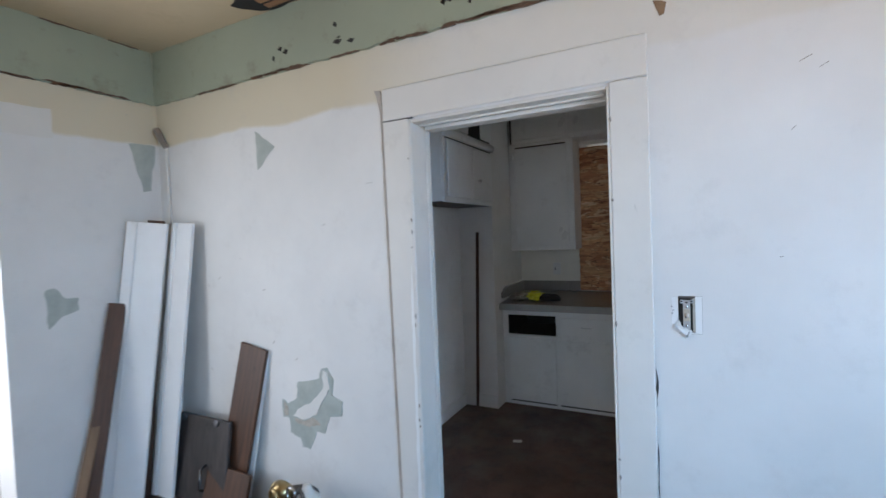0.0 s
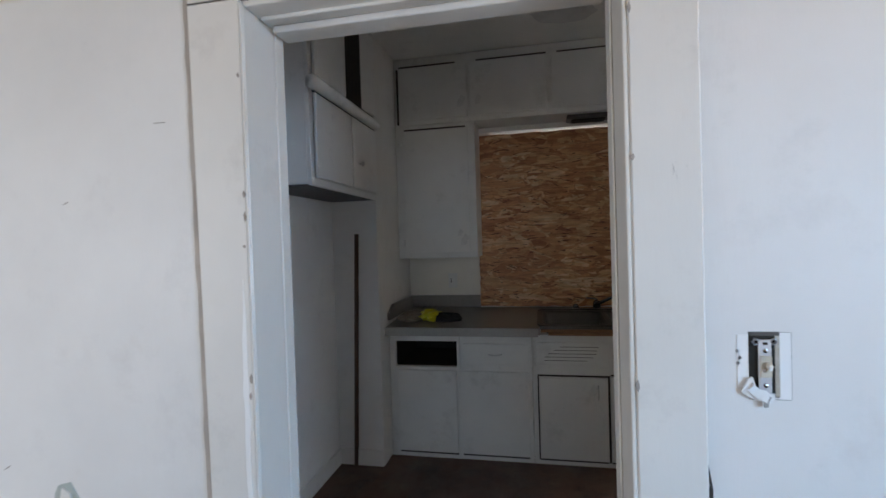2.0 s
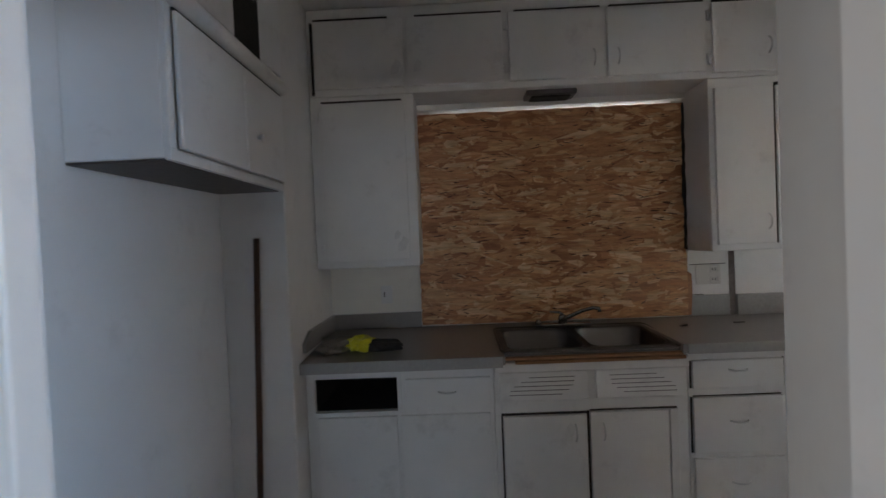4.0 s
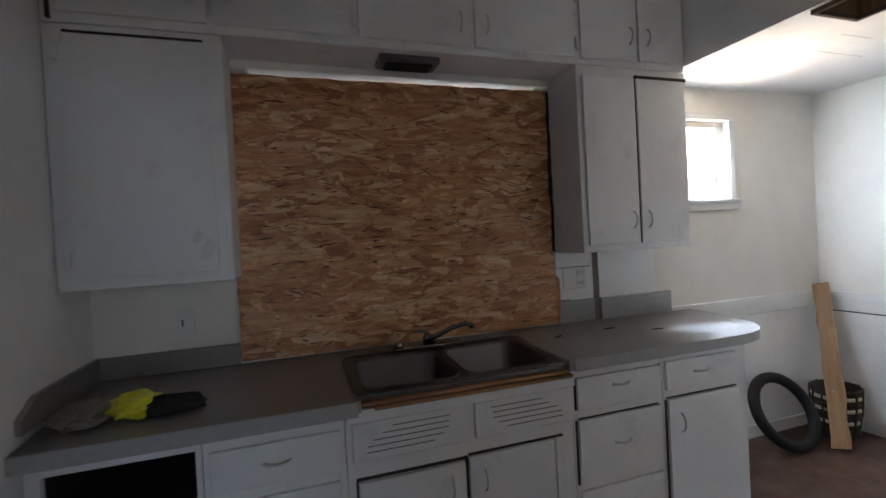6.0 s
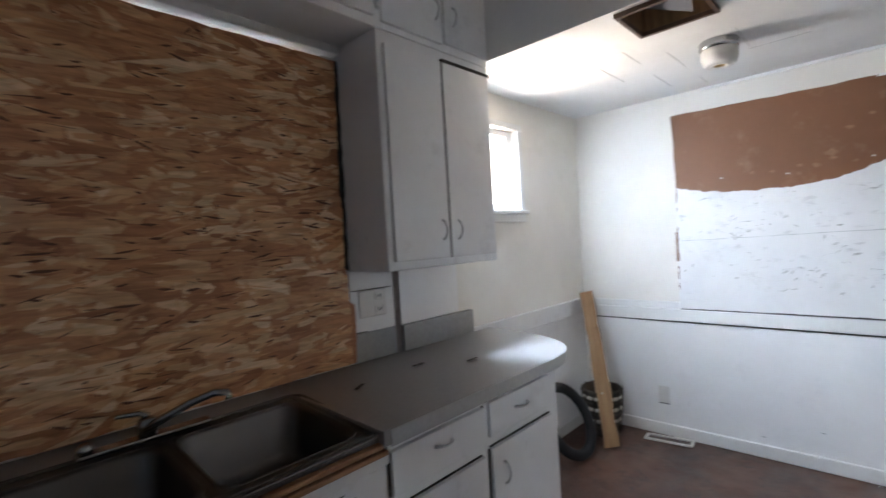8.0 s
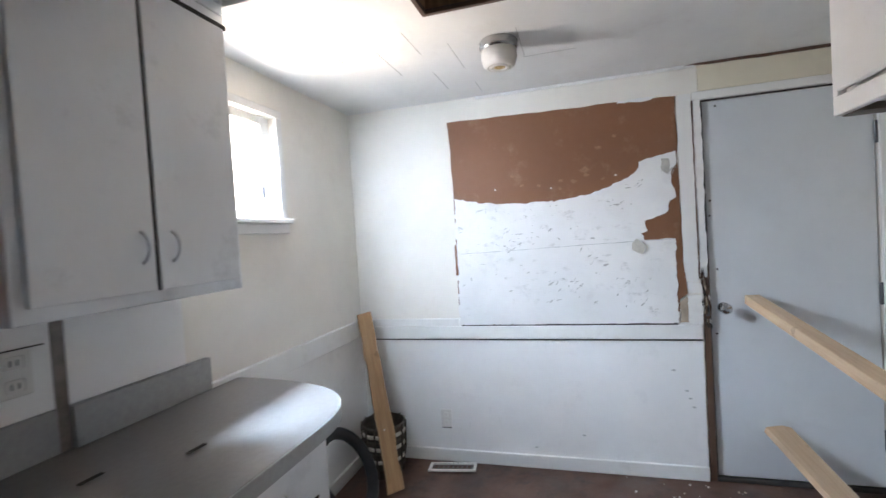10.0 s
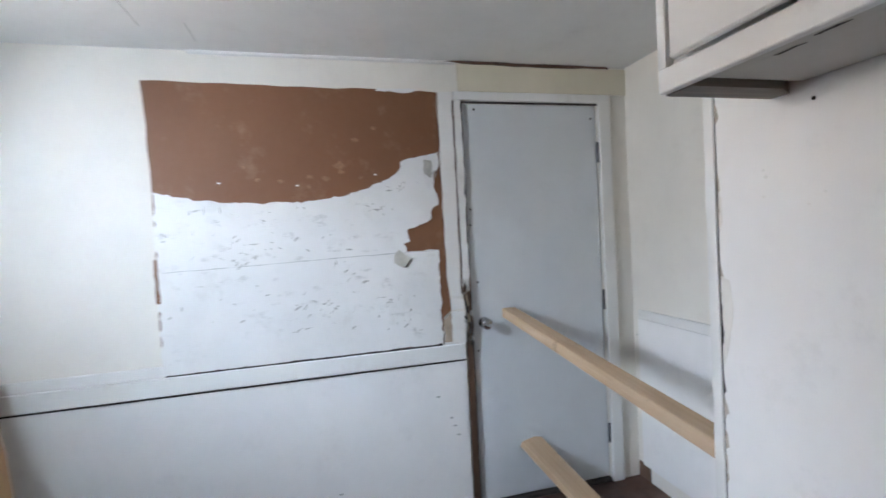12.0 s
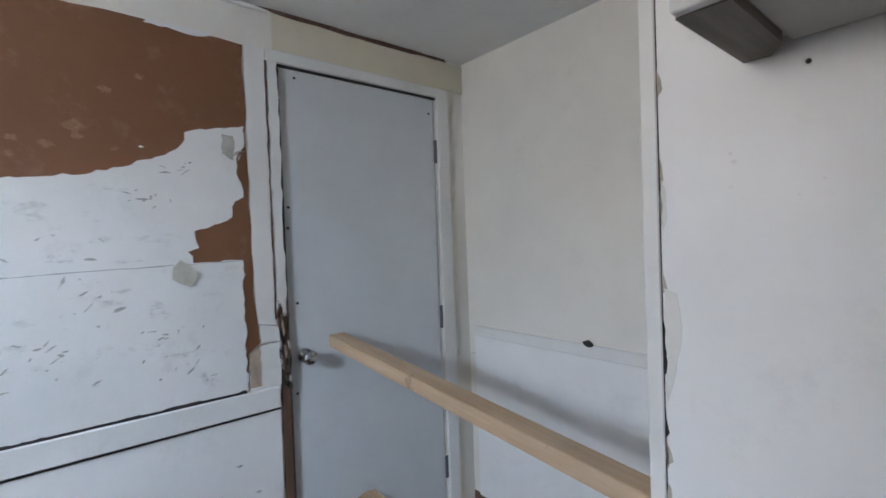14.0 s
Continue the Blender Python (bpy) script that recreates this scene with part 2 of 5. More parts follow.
def tube(path, radius, sides=10, bm=None, closed=False):
    """A round bar along a path of points."""
    out = bm or bmesh.new()
    pts = [Vector(p) for p in path]
    rings = []
    for i, p in enumerate(pts):
        a = pts[i - 1] if i or closed else p
        c = pts[(i + 1) % len(pts)] if i + 1 < len(pts) or closed else p
        d = (c - a).normalized()
        u = d.cross(Vector((0.13, 0.31, 0.94))).normalized()
        w = d.cross(u)
        r = radius[i] if isinstance(radius, (list, tuple)) else radius
        rings.append([out.verts.new(p + r * (math.cos(t) * u + math.sin(t) * w)) for t in (2 * math.pi * k / sides for k in range(sides))])
    last = len(rings) if closed else len(rings) - 1
    for i in range(last):
        a, c = rings[i], rings[(i + 1) % len(rings)]
        for k in range(sides):
            out.faces.new((a[k], a[(k + 1) % sides], c[(k + 1) % sides], c[k]))
    if not closed:
        out.faces.new(rings[0]), out.faces.new(rings[-1][::-1])
    return out


def lathe(profile, centre, sides=28, axis="z", caps=True):
    """A turned body: profile of (radius, height)."""
    out = bmesh.new()
    rings = []
    for r, h in profile:
        ring = []
        for k in range(sides):
            t = 2 * math.pi * k / sides
            p = (r * math.cos(t), r * math.sin(t), h)
            if axis == "x":
                p = (h, r * math.cos(t), r * math.sin(t))
            elif axis == "y":
                p = (r * math.cos(t), h, r * math.sin(t))
            ring.append(out.verts.new(Vector(p) + Vector(centre)))
        rings.append(ring)
    for a, c in zip(rings, rings[1:]):
        for k in range(sides):
            out.faces.new((a[k], a[(k + 1) % sides], c[(k + 1) % sides], c[k]))
    if caps:
        out.faces.new(rings[0]), out.faces.new(rings[-1][::-1])
    return out


def ragged(corners, axis, a, b, step=0.03, rough=0.008, seed=1):
    """A flat layer with a torn outline: corners joined by jittered edges."""
    rng = random.Random(seed)
    pts = []
    for i, p in enumerate(corners):
        q = corners[(i + 1) % len(corners)]
        d = math.dist(p, q)
        k = max(1, int(d / step))
        for s in range(k):
            f = s / k
            j = rough if s else rough * 0.4
            pts.append((p[0] + (q[0] - p[0]) * f + rng.uniform(-j, j), p[1] + (q[1] - p[1]) * f + rng.uniform(-j, j)))
    return prism(pts, axis, a, b)


def leaning(bm, m):
    bmesh.ops.transform(bm, matrix=m, verts=bm.verts)
    return bm


def parts(name, rows, mat, parent, bevel=0.0, label=""):
    for r in rows:
        part(name, box(*r, bevel=bevel), mat, parent, label)


def sag(bm, drop):
    """A worktop that falls towards its front edge."""
    for v in bm.verts:
        v.co.z -= drop * (6.11 - v.co.y) / 0.645
    return bm


def setting(name, bm, mat, label, category):
    return tagged(mesh_object(name, bm, mat), label, category, kind="structure")

# ---- setting: outside, floor, walls, ceilings ----
setting("ground", box(-400, 400, -400, 400, -0.6, -0.5), OUTSIDE, "pale dry ground outside the house", "ground")
setting("floor", prism([(-2.40, -2.2), (2.26, -2.2), (2.26, 2.95), (3.75, 2.95), (3.75, 6.3), (-1.15, 6.3), (-1.15, 3.755), (-2.40, 3.755)], "z", -0.5, -0.012), FLOOR_MAT, "worn dark brown floor with grime", "floor")
DOOR_X0, DOOR_X1, DOOR_TOP = -0.380, 0.454, 1.955
setting("wall_north", boxes([(-2.40, DOOR_X0, 3.603, 3.755, -0.1, 2.8), (DOOR_X1, 0.62, 3.603, 3.755, -0.1, 2.8), (0.62, 2.26, 3.603, 3.83, -0.1, 2.8), (DOOR_X0, DOOR_X1, 3.603, 3.755, DOOR_TOP, 2.8)]),
        ROOM_PAINT, "off-white painted plaster wall with a doorway", "wall")
setting("wall_west", boxes([(-2.40, -2.22, 2.815, 3.603, -0.1, 2.8), (-2.40, -2.22, 1.4, 2.815, 2.1, 2.8), (-2.40, -2.22, -2.0, 1.4, -0.1, 2.8)]),
        ROOM_PAINT, "off-white painted plaster wall with peeling patches", "wall")
setting("wall_south", boxes([(-2.40, -0.6, -2.2, -2.0, -0.1, 2.8), (1.8, 2.26, -2.2, -2.0, -0.1, 2.8), (-0.6, 1.8, -2.2, -2.0, -0.1, 0.8), (-0.6, 1.8, -2.2, -2.0, 2.1, 2.8)]),
        ROOM_PAINT, "off-white painted wall with a wide window", "wall")
setting("wall_east", boxes([(2.15, 2.26, -2.0, 1.45, -0.1, 2.8), (2.15, 2.26, 2.65, 3.603, -0.1, 2.8), (2.15, 2.26, 1.45, 2.65, -0.1, 0.75), (2.15, 2.26, 1.45, 2.65, 1.95, 2.8)]),
        ROOM_PAINT, "off-white painted wall with a side window", "wall")
setting("wall_kitchen_west", box(-1.15, -1.0, 3.755, 6.115, -0.1, 2.8), KITCHEN_PAINT, "grey-white painted kitchen side wall", "wall")
setting("wall_stub", box(-1.0, -0.70, 5.38, 6.115, -0.1, 2.8, 0.004), KITCHEN_PAINT, "grey-white boxed-in wall stub beside the cabinets", "wall")
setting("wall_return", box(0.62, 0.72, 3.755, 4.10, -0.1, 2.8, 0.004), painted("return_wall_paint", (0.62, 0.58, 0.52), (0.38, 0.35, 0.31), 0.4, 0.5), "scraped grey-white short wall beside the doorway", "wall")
KX0, KX1 = -0.05, 1.40
WX0, WX1, WZ0, WZ1 = 2.27, 2.795, 1.555, 2.055
setting("wall_back", boxes([(-1.15, KX0, 6.115, 6.3, -0.1, 2.8), (KX0, KX1, 6.115, 6.3, -0.1, 2.135), (KX0, KX1, 6.115, 6.3, 2.186, 2.8), (KX1, WX0, 6.115, 6.3, -0.1, 2.8), (WX1, 3.75, 6.115, 6.3, -0.1, 2.8), (WX0, WX1, 6.115, 6.3, -0.1, WZ0), (WX0, WX1, 6.115, 6.3, WZ1, 2.8)]),
        DINING_PAINT, "cream-white painted back wall with a small window", "wall")
setting("wall_end", boxes([(3.60, 3.75, 4.035, 6.115, -0.1, 2.8), (3.60, 3.75, 2.95, 3.265, -0.1, 2.8), (3.60, 3.75, 3.265, 4.035, 2.062, 2.8)]),
        DINING_PAINT, "cream-white painted end wall with a back door", "wall")
setting("wall_alcove", box(2.26, 3.60, 2.95, 3.08, -0.1, 2.8), DINING_PAINT, "cream-white painted alcove wall", "wall")
setting("ceiling", boxes([(-2.4, 2.26, -2.2, 3.603, 2.635, 2.8)]), TAN_CEILING, "stained tan ceiling board", "ceiling")
setting("ceiling_kitchen", box(-1.15, 2.16, 3.755, 6.3, 2.70, 2.8), CEILING_PAINT, "grey-white painted kitchen ceiling", "ceiling")
HX0, HX1, HY0, HY1 = 2.195, 2.460, 4.905, 5.195
hatch_top = bmesh.new()
rings = [[hatch_top.verts.new((x, y, z)) for x, y in loop] for z in (2.255, 2.8) for loop in (((2.16, 2.95), (3.75, 2.95), (3.75, 6.3), (2.16, 6.3)), ((HX0, HY0), (HX1, HY0), (HX1, HY1), (HX0, HY1)))]
for k in range(4):
    j = (k + 1) % 4
    for ra, rb in ((0, 1), (2, 3), (0, 2), (1, 3)):
        hatch_top.faces.new((rings[ra][k], rings[ra][j], rings[rb][j], rings[rb][k]))
setting("ceiling_dining", hatch_top, CEILING_PAINT, "white painted lowered ceiling with cracked joints", "ceiling")
setting("ceiling_attic", box(2.16, 3.75, 2.95, 6.3, 2.8, 2.9), DARK_CAVITY, "dark space above the ceiling opening", "ceiling")

# frieze left bare under the ceiling
frieze = thing("frieze", (0, 3.6, 2.31), "faded green bare frieze band under the ceiling", "trim", kind="structure")
part("frieze_board", ragged([(-2.20, 2.315), (2.15, 2.315), (2.15, 2.634), (-2.20, 2.634)], "y", 3.585, 3.603, 0.05, 0.005, 3), GREEN, frieze)
part("frieze_board", ragged([(-2.0, 2.315), (3.585, 2.315), (3.585, 2.634), (-2.0, 2.634)], "x", -2.22, -2.202, 0.05, 0.005, 4), GREEN, frieze)

PLAIN_CHIP = plain("old_paint_chip", (0.33, 0.29, 0.25), 0.8)
# doorway lining and casing
casing = thing("door_casing", (0.075, 3.6, 0), "off-white painted flat door casing with chipped edges", "door frame", kind="structure")
part("casing_board", prism([(-0.490, -0.012), (-0.381, -0.012), (-0.381, 1.963), (-0.514, 1.963)], "y", 3.589, 3.603), ROOM_TRIM, casing)
part("casing_board", box(0.456, 0.583, 3.589, 3.603, -0.012, 1.965, 0.003), ROOM_TRIM, casing)
part("head_board", box(-0.516, 0.583, 3.588, 3.603, 1.968, 2.112, 0.004), ROOM_TRIM, casing)
part("jamb", box(-0.3805, -0.371, 3.592, 3.757, -0.012, 1.952, 0.002), ROOM_TRIM, casing)
part("edge_bead", box(-0.3795, -0.372, 3.5865, 3.592, -0.012, 1.952, 0.002), ROOM_TRIM, casing)
part("worn_stripe", ragged([(-0.408, 0.0), (-0.392, 0.0), (-0.391, 1.15), (-0.395, 1.32), (-0.403, 1.18)], "y", 3.5878, 3.5893, 0.04, 0.0025, 24), PANEL_PAINT, casing, "worn white paint stripe")
part("jamb", box(0.446, 0.4555, 3.592, 3.757, -0.012, 1.952, 0.002), ROOM_TRIM, casing)
part("jamb", box(-0.370, 0.445, 3.592, 3.757, 1.944, 1.9565, 0.002), ROOM_TRIM, casing)
part("stop", box(-0.3705, -0.366, 3.715, 3.757, -0.012, 1.943, 0.003), ROOM_TRIM, casing)
part("stop", box(0.440, 0.4455, 3.700, 3.757, -0.012, 1.943, 0.003), ROOM_TRIM, casing)
part("stop", boxes([(-0.357, 0.433, 3.690, 3.757, 1.926, 1.9435), (-0.357, 0.433, 3.640, 3.655, 1.934, 1.9435)], 0.003), ROOM_TRIM, casing)
# caulk strip widened so its grey also carries the casing's soft shadow
part("caulk_shadow_line", ragged([(-0.511, 0.0), (-0.491, 0.0), (-0.514, 2.06), (-0.530, 2.112), (-0.562, 2.117), (-0.550, 2.085), (-0.533, 2.0)], "y", 3.598, 3.6045, 0.05, 0.002, 21), plain("grey_caulk_shadow", (0.47, 0.425, 0.38), 0.85, 0.2, 8), casing, "grey gap beside the casing with its soft shadow painted in")
part("chip", ragged([(0.5845, 0.81), (0.590, 0.82), (0.590, 0.92), (0.5845, 0.95)], "y", 3.6005, 3.604, 0.02, 0.004, 22), CRACK, casing, "dark broken caulk")
part("chip", ragged([(0.585, 0.30), (0.587, 0.30), (0.588, 0.66), (0.586, 0.68)], "y", 3.6005, 3.604, 0.03, 0.002, 23), CRACK, casing, "dark broken caulk")
part("joint", box(-0.513, -0.36, 3.5885, 3.604, 1.9642, 1.9672), CRACK, casing, "fine open joint")
chip_rng = random.Random(77)
for k in range(14):
    z0, h = chip_rng.uniform(0.3, 1.85), chip_rng.uniform(0.008, 0.03)
    x0 = -0.383 - chip_rng.uniform(0, 0.006) if k % 3 else 0.459
    part("paint_chip", ragged([(x0, z0), (x0 + 0.004, z0 + h * 0.4), (x0 + 0.001, z0 + h), (x0 - 0.005, z0 + h * 0.6)], "y", 3.5884, 3.5905, 0.008, 0.0015, 700 + k), PLAIN_CHIP, casing, "chipped paint")
for k in range(16):
    x0, z0, ln, a = chip_rng.choice([chip_rng.uniform(-1.9, -0.6), chip_rng.uniform(0.7, 1.4)]), chip_rng.uniform(0.5, 1.95), chip_rng.uniform(0.008, 0.04), chip_rng.uniform(-0.6, 0.9)
    dx, dz = ln * math.cos(a), ln * math.sin(a)
    part("scratch", ragged([(x0, z0), (x0 + dx, z0 + dz), (x0 + dx, z0 + dz + 0.0025), (x0, z0 + 0.002)], "y", 3.6022, 3.604, 0.01, 0.0012, 740 + k), PLAIN_CHIP, casing, "small scratch in the paint")

# ---- kitchen: wall cabinets ----
FRONT_U, FRONT_B = 5.81, 5.52
GRIME_WOOD = timber("grimy_wood", (0.26, 0.22, 0.18), (0.11, 0.088, 0.07), 1)


def pull(parent, p, along, length=0.085, out=0.026, face="y-"):
    """An arched bar handle at p, running along x, y or z, standing off a face."""
    d = {"x": Vector((1, 0, 0)), "y": Vector((0, 1, 0)), "z": Vector((0, 0, 1))}[along]
    o = {"y-": Vector((0, -1, 0)), "x+": Vector((1, 0, 0)), "y+": Vector((0, 1, 0))}[face]
    p = Vector(p)
    pts = [p + d * length * (k / 10 - 0.5) + o * out * math.sin(math.pi * k / 10) ** 0.6 for k in range(11)]
    part("handle", tube(pts, 0.0045, 8), HANDLE, parent, "painted-over arched metal pull", True)


HANDLE = painted("painted_handle", (0.58, 0.585, 0.59), (0.15, 0.14, 0.14), 0.6, 0.35)


def panel_door(parent, x0, x1, z0, z1, y, name="door", handle=None, along="z", hinge=None):
    """A slab door or drawer front lying proud of the cabinet's face."""
    d = part(name, box(x0, x1, y, y + 0.018, z0, z1, 0.004, seg=2), CABINET_PAINT, parent)
    if handle:
        pull(d, (handle[0], y, handle[1]), along)
    if hinge:
        for hz in (z0 + 0.07, z1 - 0.07):
            part("hinge", box(hinge - 0.008, hinge + 0.008, y - 0.003, y + 0.015, hz - 0.025, hz + 0.025, 0.002), CABINET_PAINT, d)
    return d


def dark_reveal(parent, rows, y, proud=0.0015):
    for x0, x1, z0, z1 in rows:
        part("shadow_gap", box(x0, x1, y - proud, y + 0.004, z0, z1), CRACK, parent, "dark gap at the door edge")


def wall_cabinet(x0, x1, z0, z1, doors, label, handles=(), hinges=()):
    c = thing("wall_cabinet", ((x0 + x1) / 2, 6.1, z0), label, "cabinet", "kitchen wall cabinets")
    part("body", box(x0, x1, FRONT_U + 0.018, 6.112, z0, z1, 0.003), CABINET_PAINT, c)
    for i, (a, b, lo, hi) in enumerate(doors):
        panel_door(c, a, b, lo, hi, FRONT_U, handle=handles[i] if handles else None, hinge=hinges[i] if hinges else None)
    return c


left_cab = wall_cabinet(-0.695, -0.125, 1.275, 2.219, [(-0.635, -0.175, 1.315, 2.18)], "grey-white painted wall cabinet with one slab door", None, [-0.655])
dark_reveal(left_cab, [(-0.63, -0.19, 2.182, 2.191)], FRONT_U + 0.016, 0.0118)
right_cab = wall_cabinet(1.468, 2.157, 1.285, 2.219, [(1.495, 1.805, 1.32, 2.165), (1.818, 2.13, 1.32, 2.165)], "grey-white painted wall cabinet with two slab doors",
                         [(1.765, 1.44), (1.862, 1.44)])
dark_reveal(right_cab, [(1.8065, 1.8165, 1.32, 2.165), (1.818, 2.15, 2.167, 2.182)], FRONT_U + 0.016, 0.0118)
top_cab = wall_cabinet(-0.695, 2.157, 2.222, 2.695, [(-0.655, -0.17, 2.255, 2.625), (-0.15, 0.37, 2.255, 2.625), (0.405, 0.915, 2.255, 2.625), (0.935, 1.455, 2.255, 2.625),
                                                     (1.495, 1.83, 2.245, 2.62), (1.848, 2.14, 2.255, 2.62)],
                       "long grey-white painted top cabinet with six slab doors",
                       [None, None, (0.86, 2.36), (0.99, 2.36), (1.79, 2.38), (1.90, 2.38)], [None, 0.388, 0.393, 1.474, 1.478, None])
dark_reveal(top_cab, [(-0.655, -0.25, 2.626, 2.637), (-0.10, 0.37, 2.626, 2.636), (0.44, 0.9, 2.626, 2.635), (0.95, 1.45, 2.626, 2.637), (1.5, 2.1, 2.626, 2.636), (-0.675, -0.664, 2.23, 2.62)], FRONT_U + 0.016, 0.0118)
# underside recess over the boarded window with its lamp
lamp = thing("under_cabinet_lamp", (0.62, 5.93, 2.20), "small dark rusted lamp fitting under the top cabinet", "lamp")
part("housing", box(0.50, 0.78, 5.87, 5.99, 2.190, 2.221, 0.006), IRON, lamp)
part("lens", box(0.53, 0.75, 5.885, 5.975, 2.181, 2.190, 0.003), DARK_CAVITY, lamp)

# flat ragged patch, a little greyer than the ceiling paint
stain = thing("ceiling_patch", (0.45, 5.47, 2.70), "dim grey patch on the kitchen ceiling", "stain", kind="structure")
part("patch", ragged([(0.27, 5.40), (0.33, 5.52), (0.47, 5.57), (0.60, 5.54), (0.66, 5.45), (0.60, 5.33), (0.42, 5.30)], "z", 2.6985, 2.7005, 0.03, 0.008, 61), plain("grey_patch", (0.56, 0.56, 0.56), 0.8, 0.12, 6), stain)
# left overhead cabinet
CX = -0.70
over_l = thing("overhead_cabinet", (-0.85, 4.95, 1.665), "grey-white painted overhead cabinet with a rounded rail and ajar door", "cabinet")
parts("body", [(-0.998, CX - 0.018, 4.54, 5.378, 1.670, 2.695)], CABINET_PAINT, over_l, 0.003)
part("underside", box(-0.997, CX - 0.02, 4.545, 5.375, 1.6625, 1.6695), DARKWOOD_Z, over_l, "dark brown underside")
parts("face_frame", [(CX - 0.018, CX, 4.54, 5.378, 1.664, 1.697), (CX - 0.018, CX, 4.54, 4.57, 1.697, 2.695)], CABINET_PAINT, over_l, 0.002)
for y0, y1 in ((4.575, 4.985), (4.995, 5.37)):
    d = part("door", box(CX, CX + 0.016, y0, y1, 1.700, 2.085, 0.004), CABINET_PAINT, over_l)
    if y0 > 4.9:
        part("knob", lathe([(0.006, 0), (0.006, 0.012), (0.014, 0.018), (0.012, 0.026), (0.004, 0.028)], (CX + 0.016, y0 + 0.09, 1.84), 14, "x"), HANDLE, d, "small painted knob", True)
part("rail", tube([(CX + 0.012, 4.54, 2.125), (CX + 0.012, 5.378, 2.125)], 0.030, 14), CABINET_PAINT, over_l, "rounded moulding between the door rows", True)
# near-black strip stands in for the shadow that the rail casts
part("shadow_gap", box(CX - 0.002, CX + 0.007, 4.575, 5.37, 2.0865, 2.094), CRACK, over_l, "dark strip painted as the shadow under the moulding")
part("door", box(CX, CX + 0.016, 4.575, 4.93, 2.165, 2.66, 0.004), CABINET_PAINT, over_l)
ajar = box(0, 0.016, -0.36, 0, 2.175, 2.66, 0.004)
part("door", leaning(ajar, pose(CX + 0.004, 5.372, 0, 0, 0, -5)), CABINET_PAINT, over_l, "door standing slightly ajar")
part("shadow_gap", box(CX - 0.004, CX + 0.003, 4.94, 5.37, 2.150, 2.66), DARK_CAVITY, over_l, "dark cabinet inside")

# underside paint: grime blotches on a base darkened for the shade beneath
GRIME_SHADE_PAINT = painted("grimy_shaded_underside_paint", (0.55, 0.53, 0.50), (0.22, 0.20, 0.18), 0.7, 0.6, scale=2.2)
# overhead cabinet across the passage
over_r = thing("overhead_cabinet", (1.4, 3.95, 1.64), "white painted overhead cabinet with a scuffed underside", "cabinet")
part("body", box(0.722, 2.122, 3.832, 4.088, 1.665, 2.695, 0.003), CABINET_PAINT, over_r)
parts("face_frame", [(0.722, 2.122, 4.088, 4.106, 1.642, 1.685), (2.10, 2.122, 4.088, 4.106, 1.685, 2.695)], CABINET_PAINT, over_r, 0.002)
part("cleat", prism([(2.060, 4.0878), (2.1225, 4.0878), (2.1225, 3.839), (2.085, 3.839), (2.060, 3.885)], "z", 1.640, 1.664), GRIME_WOOD, over_r, "dirty bare cleat")
part("underside", box(0.722, 2.059, 3.839, 4.086, 1.655, 1.6645), GRIME_SHADE_PAINT, over_r, "grimy underside painted darker for its shade")
for a, b in ((0.75, 1.40), (1.42, 2.075)):
    part("door", box(a, b, 4.106, 4.122, 1.69, 2.10, 0.004), CABINET_PAINT, over_r)

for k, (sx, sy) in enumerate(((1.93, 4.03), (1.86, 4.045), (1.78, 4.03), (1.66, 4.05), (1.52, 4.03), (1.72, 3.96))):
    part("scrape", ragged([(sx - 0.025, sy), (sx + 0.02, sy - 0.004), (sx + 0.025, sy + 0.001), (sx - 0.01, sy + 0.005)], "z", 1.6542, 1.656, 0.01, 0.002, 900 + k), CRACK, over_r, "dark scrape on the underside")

# ---- kitchen: base cabinets, counter, sink ----
KICK = -0.012


def base_cabinet(x0, x1, label):
    c = thing("base_cabinet", ((x0 + x1) / 2, 5.8, KICK), label, "cabinet", "kitchen base cabinets")
    return c


unit = base_cabinet(-0.695, -0.228, "grey-white painted base cabinet with its drawer missing")
parts("body", [(-0.695, -0.655, 5.538, 6.11, KICK, 0.80), (-0.246, -0.228, 5.538, 6.11, KICK, 0.80), (-0.655, -0.246, 5.538, 6.11, KICK, 0.58), (-0.655, -0.246, 5.538, 6.11, 0.748, 0.80),
                    (-0.655, -0.246, 6.06, 6.11, 0.58, 0.748)], CABINET_PAINT, unit, 0.0)
parts("drawer_opening", [(-0.654, -0.247, 5.57, 6.055, 0.581, 0.585), (-0.654, -0.65, 5.56, 6.055, 0.585, 0.747), (-0.251, -0.247, 5.56, 6.055, 0.585, 0.747),
                         (-0.65, -0.251, 6.05, 6.055, 0.585, 0.747)], DARK_CAVITY, unit, 0.0, "empty dark drawer opening")
panel_door(unit, -0.64, -0.25, 0.03, 0.56, FRONT_B)
dark_reveal(unit, [(-0.64, -0.25, 0.016, 0.028)], FRONT_B + 0.014)
unit = base_cabinet(-0.228, 0.228, "grey-white painted base cabinet with a drawer and a door")
part("body", box(-0.226, 0.228, 5.538, 6.11, KICK, 0.80, 0.002), CABINET_PAINT, unit)
panel_door(unit, -0.205, 0.212, 0.598, 0.738, FRONT_B, "drawer", (0.0, 0.672), "x")
panel_door(unit, -0.235, 0.205, 0.03, 0.56, FRONT_B)

dark_reveal(unit, [(-0.22, 0.20, 0.016, 0.028)], FRONT_B + 0.014)

